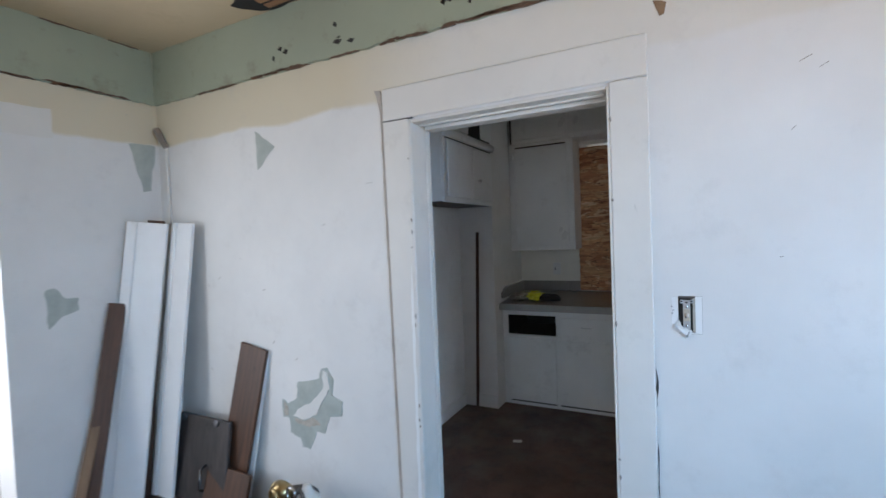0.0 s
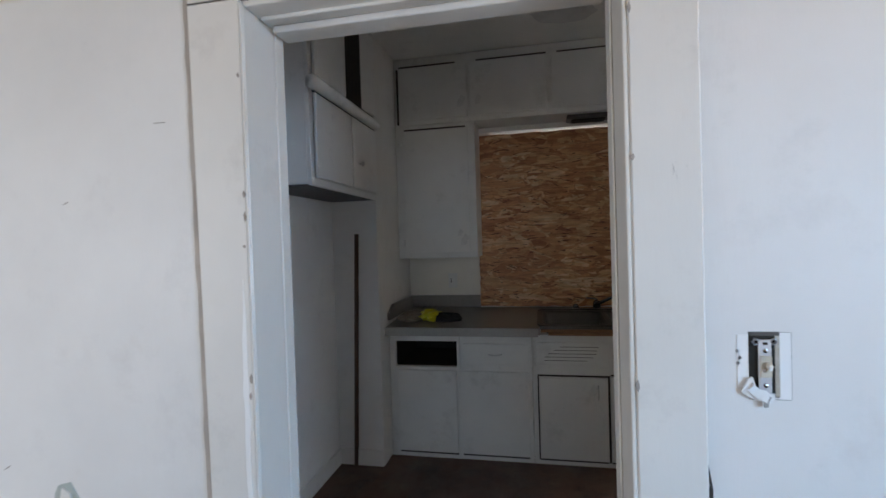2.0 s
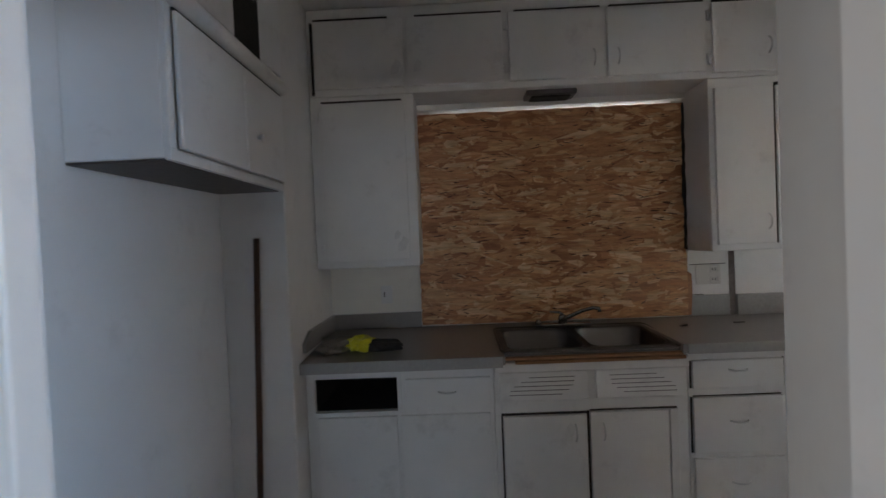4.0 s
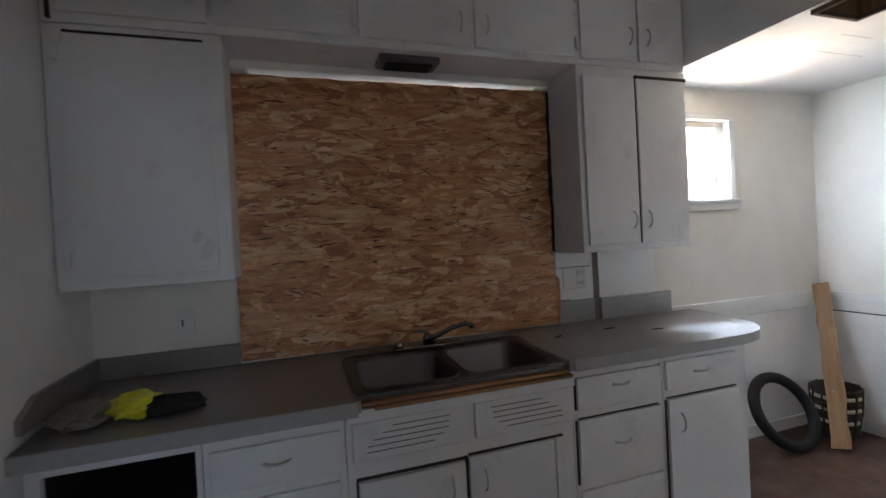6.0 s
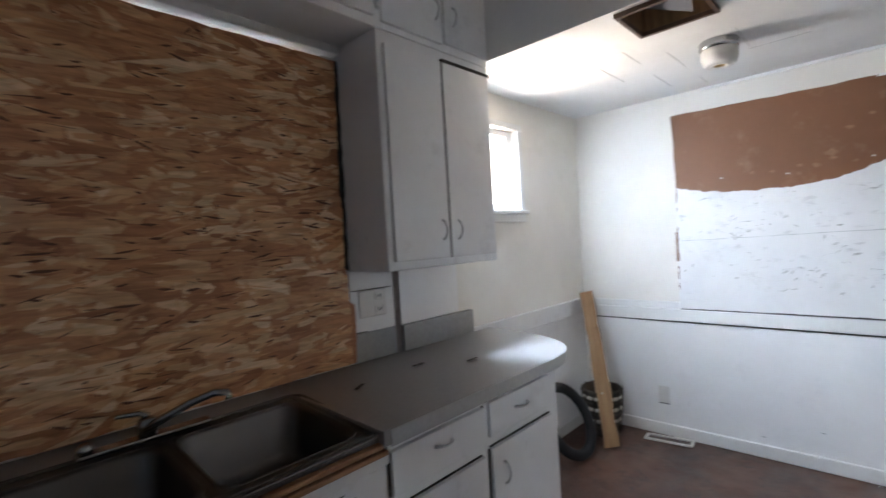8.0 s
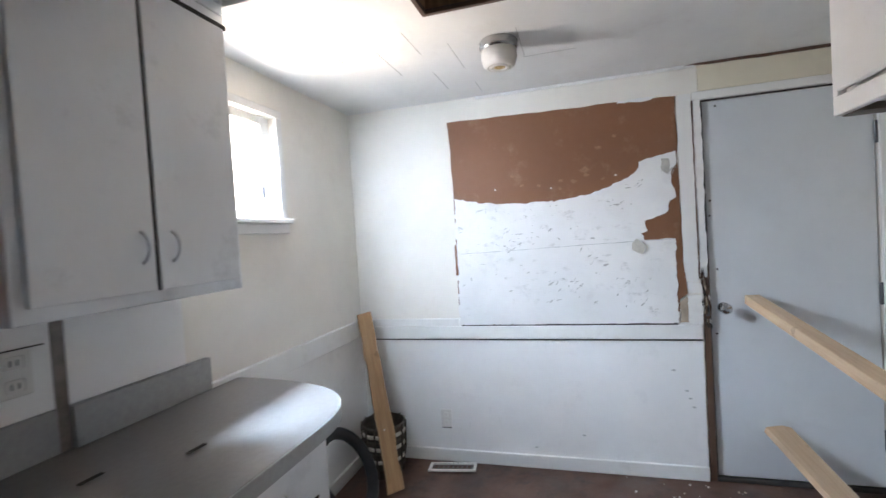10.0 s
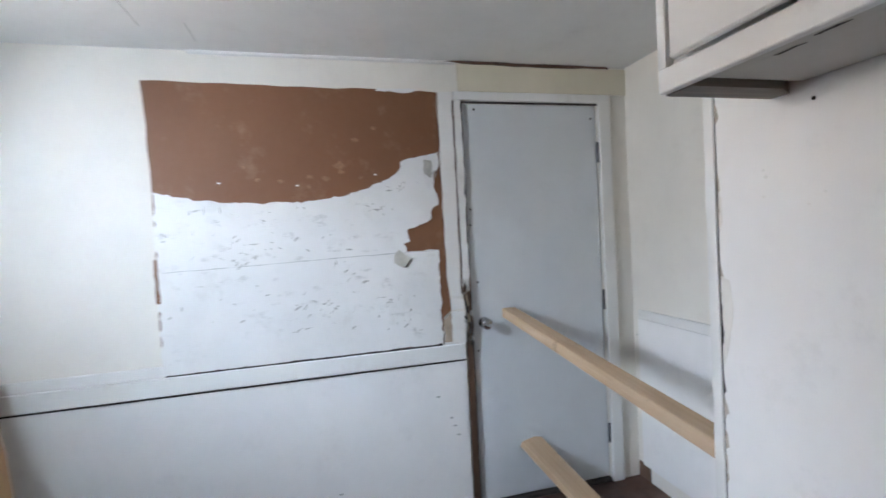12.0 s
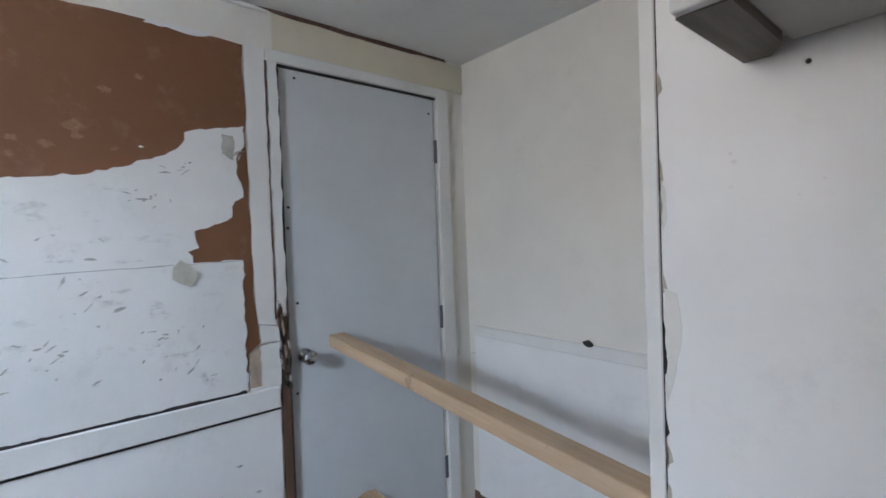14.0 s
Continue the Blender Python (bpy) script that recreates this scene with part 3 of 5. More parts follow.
sink_base = base_cabinet(0.228, 1.166, "grey-white painted sink cabinet with louvred panels above two doors")
part("body", box(0.230, 1.166, 5.538, 6.11, KICK, 0.66, 0.002), CABINET_PAINT, sink_base)
part("apron", box(0.230, 1.166, 5.538, 5.556, 0.66, 0.80, 0.002), CABINET_PAINT, sink_base)
SLOT = plain("dusty_slot", (0.11, 0.105, 0.10), 0.9)
for a, b in ((0.252, 0.685), (0.722, 1.158)):
    vent = part("vent_panel", box(a, b, FRONT_B, 5.538, 0.612, 0.752, 0.003), CABINET_PAINT, sink_base)
    for k in range(5):
        w = 0.30 - 0.03 * abs(k - 1.5)
        mid = (a + b) / 2 + 0.02 * (k - 2) * (-1 if a > 0.5 else 1)
        zz = 0.640 + 0.021 * k
        part("slot", box(mid - w / 2, mid + w / 2, FRONT_B - 0.0012, FRONT_B + 0.003, zz, zz + 0.0032), SLOT, vent)
panel_door(sink_base, 0.268, 0.672, 0.03, 0.535, FRONT_B, handle=(0.615, 0.45))
panel_door(sink_base, 0.688, 1.06, 0.03, 0.545, FRONT_B, handle=(0.75, 0.45))
dark_reveal(sink_base, [(0.26, 0.68, 0.539, 0.549), (0.258, 0.266, 0.02, 0.54), (0.69, 1.11, 0.549, 0.557), (0.674, 0.686, 0.02, 0.55), (0.268, 0.67, 0.016, 0.028), (0.69, 1.06, 0.016, 0.028)], FRONT_B + 0.014)
part("stile", box(1.075, 1.115, 5.528, 5.54, 0.02, 0.548, 0.002), KITCHEN_PAINT, sink_base)

drawers = base_cabinet(1.166, 1.636, "grey-white painted cabinet with three drawers")
part("body", box(1.168, 1.636, 5.538, 6.11, KICK, 0.828, 0.002), CABINET_PAINT, drawers)
for lo, hi in ((0.642, 0.778), (0.325, 0.598), (0.03, 0.30)):
    panel_door(drawers, 1.184, 1.618, lo, hi, FRONT_B, "drawer", (1.40, (lo + hi) / 2 + 0.02), "x")
dark_reveal(drawers, [(1.176, 1.184, 0.325, 0.598), (1.176, 1.184, 0.642, 0.775), (1.19, 1.61, 0.600, 0.605), (1.62, 1.627, 0.64, 0.78)], FRONT_B + 0.014)
end_unit = base_cabinet(1.636, 2.152, "grey-white painted end cabinet with a drawer and a door")
part("body", box(1.638, 2.152, 5.538, 6.11, KICK, 0.834, 0.003), CABINET_PAINT, end_unit)
panel_door(end_unit, 1.652, 2.072, 0.655, 0.785, FRONT_B, "drawer", (1.85, 0.725), "x")
panel_door(end_unit, 1.658, 2.08, 0.03, 0.612, FRONT_B, handle=(1.725, 0.50))
dark_reveal(end_unit, [(1.66, 2.08, 0.614, 0.620), (1.648, 1.656, 0.03, 0.61)], FRONT_B + 0.014)

# worktop with a rounded free end and a hole for the sink
worktop = thing("worktop", (0.9, 5.8, 0.845), "worn grey laminate worktop with a rounded end", "worktop")


def tip(grow=0.0):
    """The rounded free end of the worktop, squarer than an ellipse."""
    turns = [math.pi / 2 * k / 24 for k in range(25)]
    return [(1.95 + (0.45 + grow) * math.sin(a) ** 0.68, 6.112 - (0.645 + grow) * math.cos(a) ** 0.68 if k < 24 else 6.112) for k, a in enumerate(turns)]


curve = tip()
part("slab", sag(prism([(1.118, 5.467)] + curve + [(1.118, 6.112)], "z", 0.842, 0.885), 0.010), COUNTER, worktop)
part("slab", sag(box(-0.698, 0.282, 5.467, 6.112, 0.842, 0.885, 0.002), 0.036), COUNTER, worktop)
part("slab", sag(box(0.282, 1.118, 5.965, 6.112, 0.842, 0.885), 0.036), COUNTER, worktop)
part("raw_front", sag(boxes([(0.285, 1.125, 5.477, 5.503, 0.856, 0.870), (0.33, 1.135, 5.470, 5.503, 0.838, 0.852)], 0.003), 0.034), RAW_X, worktop, "bare splintered wood where the laminate edge broke off")
part("edge_band", sag(prism([(1.14, 5.461)] + tip(0.006) + curve[::-1] + [(1.14, 5.4665)], "z", 0.838, 0.884), 0.010), SPLASH, worktop, "pale grey edge band")
part("edge_band", sag(box(-0.698, 0.27, 5.461, 5.4665, 0.832, 0.884), 0.036), SPLASH, worktop, "pale grey edge band")
splash = thing("backsplash", (0.5, 6.1, 0.886), "grey laminate backsplash strips behind the worktop", "backsplash")
part("strip", box(-0.678, -0.15, 6.092, 6.114, 0.886, 0.978, 0.002), COUNTER, splash)
part("strip", prism([(5.52, 0.886), (6.112, 0.886), (6.112, 0.978), (5.62, 0.978), (5.52, 0.93)], "x", -0.6985, -0.68), COUNTER, splash)
part("strip", box(1.475, 1.715, 6.098, 6.114, 0.886, 1.010, 0.002), SPLASH, splash)
part("strip", box(1.752, 2.256, 6.086, 6.114, 0.886, 1.008, 0.002), SPLASH, splash)


def rounded(x0, x1, y0, y1, r, z, k=5):
    pts = []
    for cx, cy, a0 in ((x1 - r, y1 - r, 0), (x0 + r, y1 - r, 90), (x0 + r, y0 + r, 180), (x1 - r, y0 + r, 270)):
        for i in range(k + 1):
            a = radians(a0 + 90 * i / k)
            pts.append((cx + r * math.cos(a), cy + r * math.sin(a), z))
    return pts


def loft(loops, cap=True):
    out = bmesh.new()
    rings = [[out.verts.new(p) for p in lp] for lp in loops]
    for a, b in zip(rings, rings[1:]):
        for i in range(len(a)):
            j = (i + 1) % len(a)
            out.faces.new((a[i], a[j], b[j], b[i]))
    if cap:
        out.faces.new(rings[-1])
    return out


part("top_rail", box(0.232, 1.164, 5.508, 5.537, 0.757, 0.803, 0.002), CABINET_PAINT, sink_base)
sink = thing("kitchen_sink", (0.70, 5.75, 0.885), "double-bowl stainless steel drop-in sink", "sink")
SX = ((0.303, 0.690), (0.712, 1.097))
for x0, x1 in SX:
    y0, y1 = 5.532, 5.920
    part("bowl", sag(loft([rounded(x0, x1, y0, y1, 0.002, 0.8915), rounded(x0 + 0.006, x1 - 0.006, y0 + 0.006, y1 - 0.006, 0.06, 0.8905), rounded(x0 + 0.014, x1 - 0.014, y0 + 0.014, y1 - 0.014, 0.06, 0.880), rounded(x0 + 0.024, x1 - 0.024, y0 + 0.024, y1 - 0.024, 0.06, 0.750),
                       rounded(x0 + 0.05, x1 - 0.05, y0 + 0.05, y1 - 0.05, 0.05, 0.722), rounded(x0 + 0.14, x1 - 0.14, y0 + 0.13, y1 - 0.13, 0.03, 0.716)]), 0.034), STEEL, sink, smooth=True)
    part("drain", lathe([(0.043, 0.0), (0.043, 0.003), (0.03, 0.0035), (0.012, 0.001)], ((x0 + x1) / 2, (y0 + y1) / 2, 0.698), 20), CHROME, sink)
for row in [(0.278, 0.303, 5.500, 5.962, 0.886, 0.892), (0.690, 0.712, 5.532, 5.920, 0.886, 0.892), (1.097, 1.122, 5.500, 5.962, 0.886, 0.892), (0.303, 1.097, 5.500, 5.532, 0.886, 0.892), (0.303, 1.097, 5.920, 5.962, 0.886, 0.892)]:
    part("rim", sag(box(*row, bevel=0.002), 0.034), STEEL, sink)
part("rim_skirt", sag(box(0.280, 1.120, 5.4965, 5.4995, 0.870, 0.891, 0.001), 0.034), STEEL, sink)
for row in [(0.290, 1.110, 5.5005, 5.507, 0.8922, 0.8965), (0.290, 1.110, 5.952, 5.959, 0.8922, 0.8965)]:
    part("rim_edge", sag(box(*row, bevel=0.002), 0.034), STEEL, sink)
part("rolled_edge", sag(tube(rounded(0.270, 1.134, 5.486, 5.968, 0.05, 0.8915), 0.0055, 8, closed=True), 0.034), STEEL, sink, smooth=True)
for x0, x1 in SX:
    part("bowl_lip", sag(tube(rounded(x0 + 0.002, x1 - 0.002, 5.534, 5.918, 0.06, 0.8905), 0.0035, 8, closed=True), 0.034), STEEL, sink, smooth=True)
tap = thing("faucet", (0.70, 5.94, 0.892), "chrome kitchen faucet with a swung spout", "faucet")
part("base_plate", box(0.51, 0.83, 5.918, 5.962, 0.892, 0.905, 0.005, seg=2), TAP_METAL, tap)
part("cap", lathe([(0.018, 0), (0.020, 0.012), (0.012, 0.024), (0.004, 0.026)], (0.53, 5.94, 0.905), 16), TAP_METAL, tap, smooth=True)
part("body", lathe([(0.026, 0), (0.026, 0.03), (0.021, 0.045), (0.010, 0.05)], (0.67, 5.94, 0.905), 18), TAP_METAL, tap, smooth=True)
part("spout", tube([(0.66, 5.93, 0.925), (0.70, 5.90, 0.950), (0.76, 5.86, 0.985), (0.81, 5.825, 1.005), (0.835, 5.805, 1.003), (0.838, 5.803, 0.985)], [0.013, 0.012, 0.011, 0.011, 0.011, 0.013], 12), TAP_METAL, tap, smooth=True)
part("lever", tube([(0.67, 5.94, 0.955), (0.655, 5.955, 0.965), (0.60, 5.96, 0.97)], [0.01, 0.008, 0.006], 8), TAP_METAL, tap, smooth=True)

# ---- board over the kitchen window ----
m_osb, n, l, b = material("strand_board")
geo = n.new("ShaderNodeNewGeometry")
co = n.new("ShaderNodeTexCoord").outputs["Object"]
tone = ramp(n, l, geo.outputs["Random Per Island"], [(0.0, (0.42, 0.17, 0.068)), (0.14, (0.57, 0.26, 0.11)), (0.45, (0.68, 0.345, 0.158)), (0.78, (0.80, 0.485, 0.255)), (1.0, (0.92, 0.67, 0.42))])
broad = ramp(n, l, noise_node(n, l, co, 2.3, 3, 0.5), [(0.35, (0.86, 0.80, 0.74)), (0.62, (1, 1, 1))])
tone = mixed(n, l, 1.0, tone, broad, "MULTIPLY")
fib = noise_node(n, l, co, 62, 7, 0.68, (0.13, 1, 1))
l.new(mixed(n, l, 0.8, tone, ramp(n, l, fib, [(0.34, (0.50, 0.43, 0.37)), (0.62, (1, 1, 1))]), "MULTIPLY"), b.inputs["Base Color"])
b.inputs["Roughness"].default_value = 0.46
bump(n, l, b, fib, 0.45, 0.002)
OX0, OX1, OZ0, OZ1 = -0.148, 1.462, 0.893, 2.170
board = thing("strand_board_panel", (0.66, 6.09, OZ0), "tan wood-strand sheet nailed over the window", "board")
part("sheet", ragged([(OX0, OZ0), (OX1 + 0.02, OZ0), (OX1 + 0.028, 1.14), (OX1, 1.16), (OX1, OZ1), (OX0, OZ1)], "y", 6.096, 6.112, 0.06, 0.004, 5), m_osb, board)
strands = bmesh.new()
rng = random.Random(11)
for k in range(1900):
    ln, wd = rng.uniform(0.06, 0.26), rng.uniform(0.012, 0.050)
    a = rng.gauss(0, 0.24)
    if rng.random() < 0.11:
        a, ln = rng.uniform(0, math.pi), ln * 0.6
    cx, cz = rng.uniform(OX0 + 0.01, OX1 - 0.01), rng.uniform(OZ0 + 0.01, OZ1 - 0.01)
    yy = 6.0950 - 0.004 * rng.random()
    tilt, roll = rng.uniform(-0.004, 0.004), rng.uniform(-0.005, 0.005)
    vs = []
    for u, w in ((-0.5, rng.uniform(-0.3, 0.2)), (-0.38, -0.5), (0.0, -0.46), (0.36, -0.5), (0.5, rng.uniform(-0.4, 0.1)), (0.42, 0.45), (0.05, 0.5), (-0.45, rng.uniform(0.25, 0.5))):
        px, pz = u * ln * rng.uniform(0.8, 1.12), w * wd * rng.uniform(0.8, 1.15)
        x, z = cx + px * math.cos(a) - pz * math.sin(a), cz + px * math.sin(a) + pz * math.cos(a)
        x, z = min(max(x, OX0), OX1), min(max(z, OZ0), OZ1)
        vs.append(strands.verts.new((x, yy + tilt * u + roll * w, z)))
    strands.faces.new(vs)
tagged(part("strand_layer", strands, m_osb, board, "overlapping pressed wood strands"), kind="stuff")
slits = bmesh.new()
for k in range(430):
    cx, cz, ln, wd, a = rng.uniform(OX0 + 0.05, OX1 - 0.05), rng.uniform(OZ0 + 0.03, OZ1 - 0.03), rng.choice((rng.uniform(0.012, 0.04), rng.uniform(0.03, 0.10))), rng.uniform(0.002, 0.010), rng.gauss(0, 0.2)
    slits.faces.new([slits.verts.new((cx + u * ln * math.cos(a) - w * wd * math.sin(a), 6.0872, cz + u * ln * math.sin(a) + w * wd * math.cos(a))) for u, w in ((-0.5, 0), (-0.25, rng.uniform(0.1, 0.5)), (0.2, 0.4), (0.5, 0.1), (0.1, -0.5), (-0.2, rng.uniform(-0.5, -0.1)))])
tagged(part("strand_gap", slits, plain("strand_gap_brown", (0.105, 0.040, 0.018), 0.8), board, "dark gaps between strands"), kind="stuff")
part("top_trim", box(OX0 + 0.025, OX1, 6.062, 6.1145, 2.186, 2.2205, 0.003), DINING_TRIM, board, "white strip above the board")
# dark strip laid over the sheet for the shadow in its edge gap
part("edge_gap", ragged([(1.448, 1.30), (1.4665, 1.29), (1.4665, 2.168), (1.455, 2.168), (1.452, 1.9), (1.446, 1.62), (1.452, 1.5)], "y", 6.0855, 6.0955, 0.04, 0.004, 6), CRACK, board, "dark ragged strip painted for the shadowed gap at the board edge")

# ---- dining end: window, rails, door, torn board ----
window = thing("window_1", (2.53, 6.12, WZ0), "small white-framed window with bright daylight", "window", kind="structure")
parts("window_frame", [(WX1 - 0.002, WX1 + 0.045, 6.098, 6.114, WZ0, WZ1), (WX0 - 0.045, WX0 + 0.002, 6.098, 6.114, WZ0, WZ1), (WX0 - 0.045, WX1 + 0.045, 6.096, 6.114, WZ1, WZ1 + 0.04)], DINING_TRIM, window, 0.003)
parts("window_sill", [(WX0 - 0.06, WX1 + 0.062, 6.075, 6.114, WZ0 - 0.022, WZ0), (WX0 - 0.05, WX1 + 0.05, 6.095, 6.114, WZ0 - 0.072, WZ0 - 0.024)], DINING_TRIM, window, 0.003)
parts("sash", [(WX1 - 0.07, WX1 - 0.003, 6.14, 6.165, WZ0 + 0.002, WZ1 - 0.002), (WX0 + 0.003, WX0 + 0.04, 6.14, 6.165, WZ0 + 0.002, WZ1 - 0.002), (WX0 + 0.04, WX1 - 0.07, 6.14, 6.165, WZ0 + 0.002, WZ0 + 0.04), (WX0 + 0.04, WX1 - 0.07, 6.14, 6.165, WZ1 - 0.04, WZ1 - 0.002)], DINING_TRIM, window, 0.003)
glass, n, l, b = material("window_glass")
b.inputs["Transmission Weight"].default_value, b.inputs["Roughness"].default_value, b.inputs["IOR"].default_value = 1.0, 0.02, 1.45
pane = part("pane", box(WX0 + 0.04, WX1 - 0.07, 6.150, 6.154, WZ0 + 0.04, WZ1 - 0.04), glass, window)
pane.visible_shadow = False
part("latch", box(WX1 - 0.10, WX1 - 0.085, 6.125, 6.14, WZ0 + 0.10, WZ0 + 0.16, 0.003), IRON, window)

rail = thing("chair_rail", (3.0, 6.1, 0.8), "white painted flat chair rail with a dark joint below", "trim", kind="structure")
part("rail_board", box(2.16, 3.598, 6.092, 6.114, 0.795, 0.905, 0.004), DINING_TRIM, rail)
part("rail_board", box(3.578, 3.599, 4.072, 6.09, 0.772, 0.852, 0.004), DINING_TRIM, rail)
part("rail_board", box(3.582, 3.599, 5.432, 6.09, 0.853, 0.90, 0.004), DINING_TRIM, rail)
part("joint", box(3.584, 3.5995, 4.072, 6.09, 0.764, 0.771), CRACK, rail, "dark open joint")
part("rail_board", box(2.262, 3.545, 3.082, 3.097, 0.887, 0.936, 0.003), DINING_TRIM, rail)
lower = thing("wainscot", (3.59, 5.1, 0), "smooth white lower wall panel", "wall panel", kind="structure")
part("panel", box(3.589, 3.599, 4.072, 6.11, -0.012, 0.764), PANEL_PAINT, lower)
part("panel", box(2.16, 3.587, 6.104, 6.114, -0.012, 0.793), PANEL_PAINT, lower)
part("panel", box(2.262, 3.545, 3.081, 3.0955, 0.075, 0.886), PANEL_PAINT, lower)
base = thing("baseboard", (3.58, 5.1, 0), "white painted low baseboard with chips", "baseboard", kind="structure")
part("board", box(3.574, 3.588, 4.072, 6.10, -0.012, 0.068, 0.004), DINING_TRIM, base)
part("board", box(2.5, 3.573, 6.088, 6.103, -0.012, 0.068, 0.004), DINING_TRIM, base)
part("board", box(-0.998, -0.985, 3.84, 5.378, -0.012, 0.09, 0.003), KITCHEN_PAINT, base)
part("board", box(-0.984, -0.70, 5.366, 5.379, -0.012, 0.09, 0.003), KITCHEN_PAINT, base)

backdoor = thing("door_1", (3.6, 3.65, 0), "closed pale grey-blue painted flush back door", "door", kind="structure")
leaf = part("leaf", box(3.600, 3.644, 3.272, 4.026, 0.018, 2.048, 0.003), DOOR_PAINT, backdoor)
skin = bmesh.new()
rows, cols = 46, 46
DENTS = ((3.70, 0.350, 0.05, 0.010, 0.5, 0.006), (3.63, 0.385, 0.06, 0.012, -0.6, 0.005), (3.56, 0.335, 0.05, 0.010, 0.2, 0.005), (3.66, 0.30, 0.07, 0.03, 0.0, -0.006), (3.85, 0.50, 0.03, 0.012, 0.3, 0.003))
pts = []
for i in range(rows + 1):
    for j in range(cols + 1):
        y, z = 3.277 + 0.744 * j / cols, 0.024 + 0.70 * i / rows
        lift = 0.0
        for cy, cz, la, lb, a, h in DENTS:
            u, w = (y - cy) * math.cos(a) + (z - cz) * math.sin(a), (z - cz) * math.cos(a) - (y - cy) * math.sin(a)
            lift += h * math.exp(-(u / la) ** 2 - (w / lb) ** 2)
        edge = min(1.0, 6 * min(i / rows, 1 - i / rows, j / cols, 1 - j / cols))
        pts.append(skin.verts.new((3.5998 - edge * (0.0060 + lift * 0.9), y, z)))
for i in range(rows):
    for j in range(cols):
        k = i * (cols + 1) + j
        skin.faces.new((pts[k], pts[k + 1], pts[k + cols + 2], pts[k + cols + 1]))
part("dented_skin", skin, DOOR_PAINT, leaf, "dented lower door skin", True)
for hz in (1.80, 1.0, 0.26):
    part("hinge", box(3.590, 3.600, 3.258, 3.276, hz - 0.055, hz + 0.055, 0.003), IRON, leaf, "dark steel butt hinge")
knob = part("knob", lathe([(0.028, 0), (0.028, -0.008), (0.012, -0.012), (0.012, -0.035), (0.026, -0.045), (0.029, -0.058), (0.022, -0.068), (0.008, -0.071)], (3.600, 3.965, 0.943), 22, "x"), CHROME, leaf, "chrome door knob", True)
frame_d = thing("door_frame", (3.6, 3.65, 0), "white painted back door frame with a splintered brown latch side", "door frame", kind="structure")
part("casing_board", box(3.580, 3.599, 3.190, 3.262, -0.012, 2.098, 0.004), DINING_TRIM, frame_d)
part("casing_board", box(3.578, 3.599, 3.20, 4.072, 2.060, 2.104, 0.004), DINING_TRIM, frame_d)
part("head_gap", box(3.590, 3.5995, 3.264, 4.03, 2.049, 2.058), CRACK, frame_d, "dark gap over the door")
part("jamb", ragged([(4.034, 1.12), (4.069, 1.09), (4.070, 2.06), (4.034, 2.06)], "x", 3.580, 3.599, 0.03, 0.004, 8), DINING_TRIM, frame_d)
part("bare_jamb", ragged([(4.033, -0.01), (4.066, -0.01), (4.062, 0.80), (4.060, 1.10), (4.030, 1.14)], "x", 3.587, 3.599, 0.04, 0.0025, 9), RAW_Z, frame_d, "bare splintered brown wood")
part("casing_board", ragged([(4.078, 1.082), (4.140, 1.095), (4.148, 1.25), (4.150, 2.10), (4.078, 2.10)], "x", 3.584, 3.599, 0.05, 0.003, 10), DINING_TRIM, frame_d)
part("casing_piece", ragged([(4.066, 1.022), (4.132, 1.024), (4.136, 1.088), (4.068, 1.074)], "x", 3.5825, 3.599, 0.03, 0.003, 14), DINING_TRIM, frame_d, "broken white casing piece")
part("casing_piece", ragged([(4.064, 0.856), (4.178, 0.856), (4.170, 0.965), (4.135, 1.012), (4.066, 1.014)], "x", 3.5835, 3.599, 0.03, 0.003, 15), DINING_TRIM, frame_d, "broken white casing piece")
part("bare_patch", ragged([(4.138, 0.866), (4.180, 0.866), (4.176, 0.975), (4.140, 1.012)], "x", 3.582, 3.5834, 0.02, 0.004, 16), plain("bare_tan_wood", (0.44, 0.35, 0.26), 0.8), frame_d, "bare tan wood")
part("crack", ragged([(4.0715, 1.10), (4.0775, 1.10), (4.079, 1.55), (4.0755, 2.06), (4.0705, 2.06), (4.072, 1.55)], "x", 3.5835, 3.599, 0.03, 0.002, 17), RAW_Z, frame_d, "brown open crack")
part("crack", box(3.583, 3.599, 4.0275, 4.0325, 0.0, 2.05), CRACK, frame_d, "dark gap beside the door")
part("threshold", box(3.585, 3.66, 3.265, 4.03, -0.012, 0.012, 0.004), CRACK, frame_d)

torn = thing("torn_board", (3.59, 4.8, 0.86), "brown hardboard sheet with torn white facing", "board")
part("sheet", ragged([(4.184, 0.862), (5.432, 0.858), (5.42, 1.65), (5.435, 2.118), (4.155, 2.098), (4.150, 1.20), (4.137, 1.02), (4.175, 0.99)], "x", 3.588, 3.599, 0.08, 0.005, 12), HARDBOARD, torn)
facing = [(4.186, 0.861), (5.430, 0.857), (5.418, 1.645), (5.25, 1.605), (5.0, 1.585), (4.80, 1.585), (4.706, 1.596), (4.605, 1.609), (4.528, 1.636), (4.468, 1.660), (4.396, 1.695), (4.363, 1.720), (4.350, 1.760), (4.30, 1.778), (4.163, 1.806), (4.165, 1.73), (4.190, 1.69), (4.193, 1.64), (4.178, 1.60), (4.172, 1.555), (4.204, 1.535), (4.216, 1.481), (4.271, 1.455), (4.334, 1.432), (4.322, 1.376), (4.356, 1.366), (4.343, 1.328), (4.30, 1.326), (4.184, 1.330)]
m_face = painted("torn_white_facing", (0.80, 0.79, 0.77), (0.48, 0.46, 0.43), 0.5, 0.5, scuff=False, scale=1.6)
n, l = m_face.node_tree.nodes, m_face.node_tree.links
b = n["Principled BSDF"]
co = n.new("ShaderNodeTexCoord").outputs["Object"]
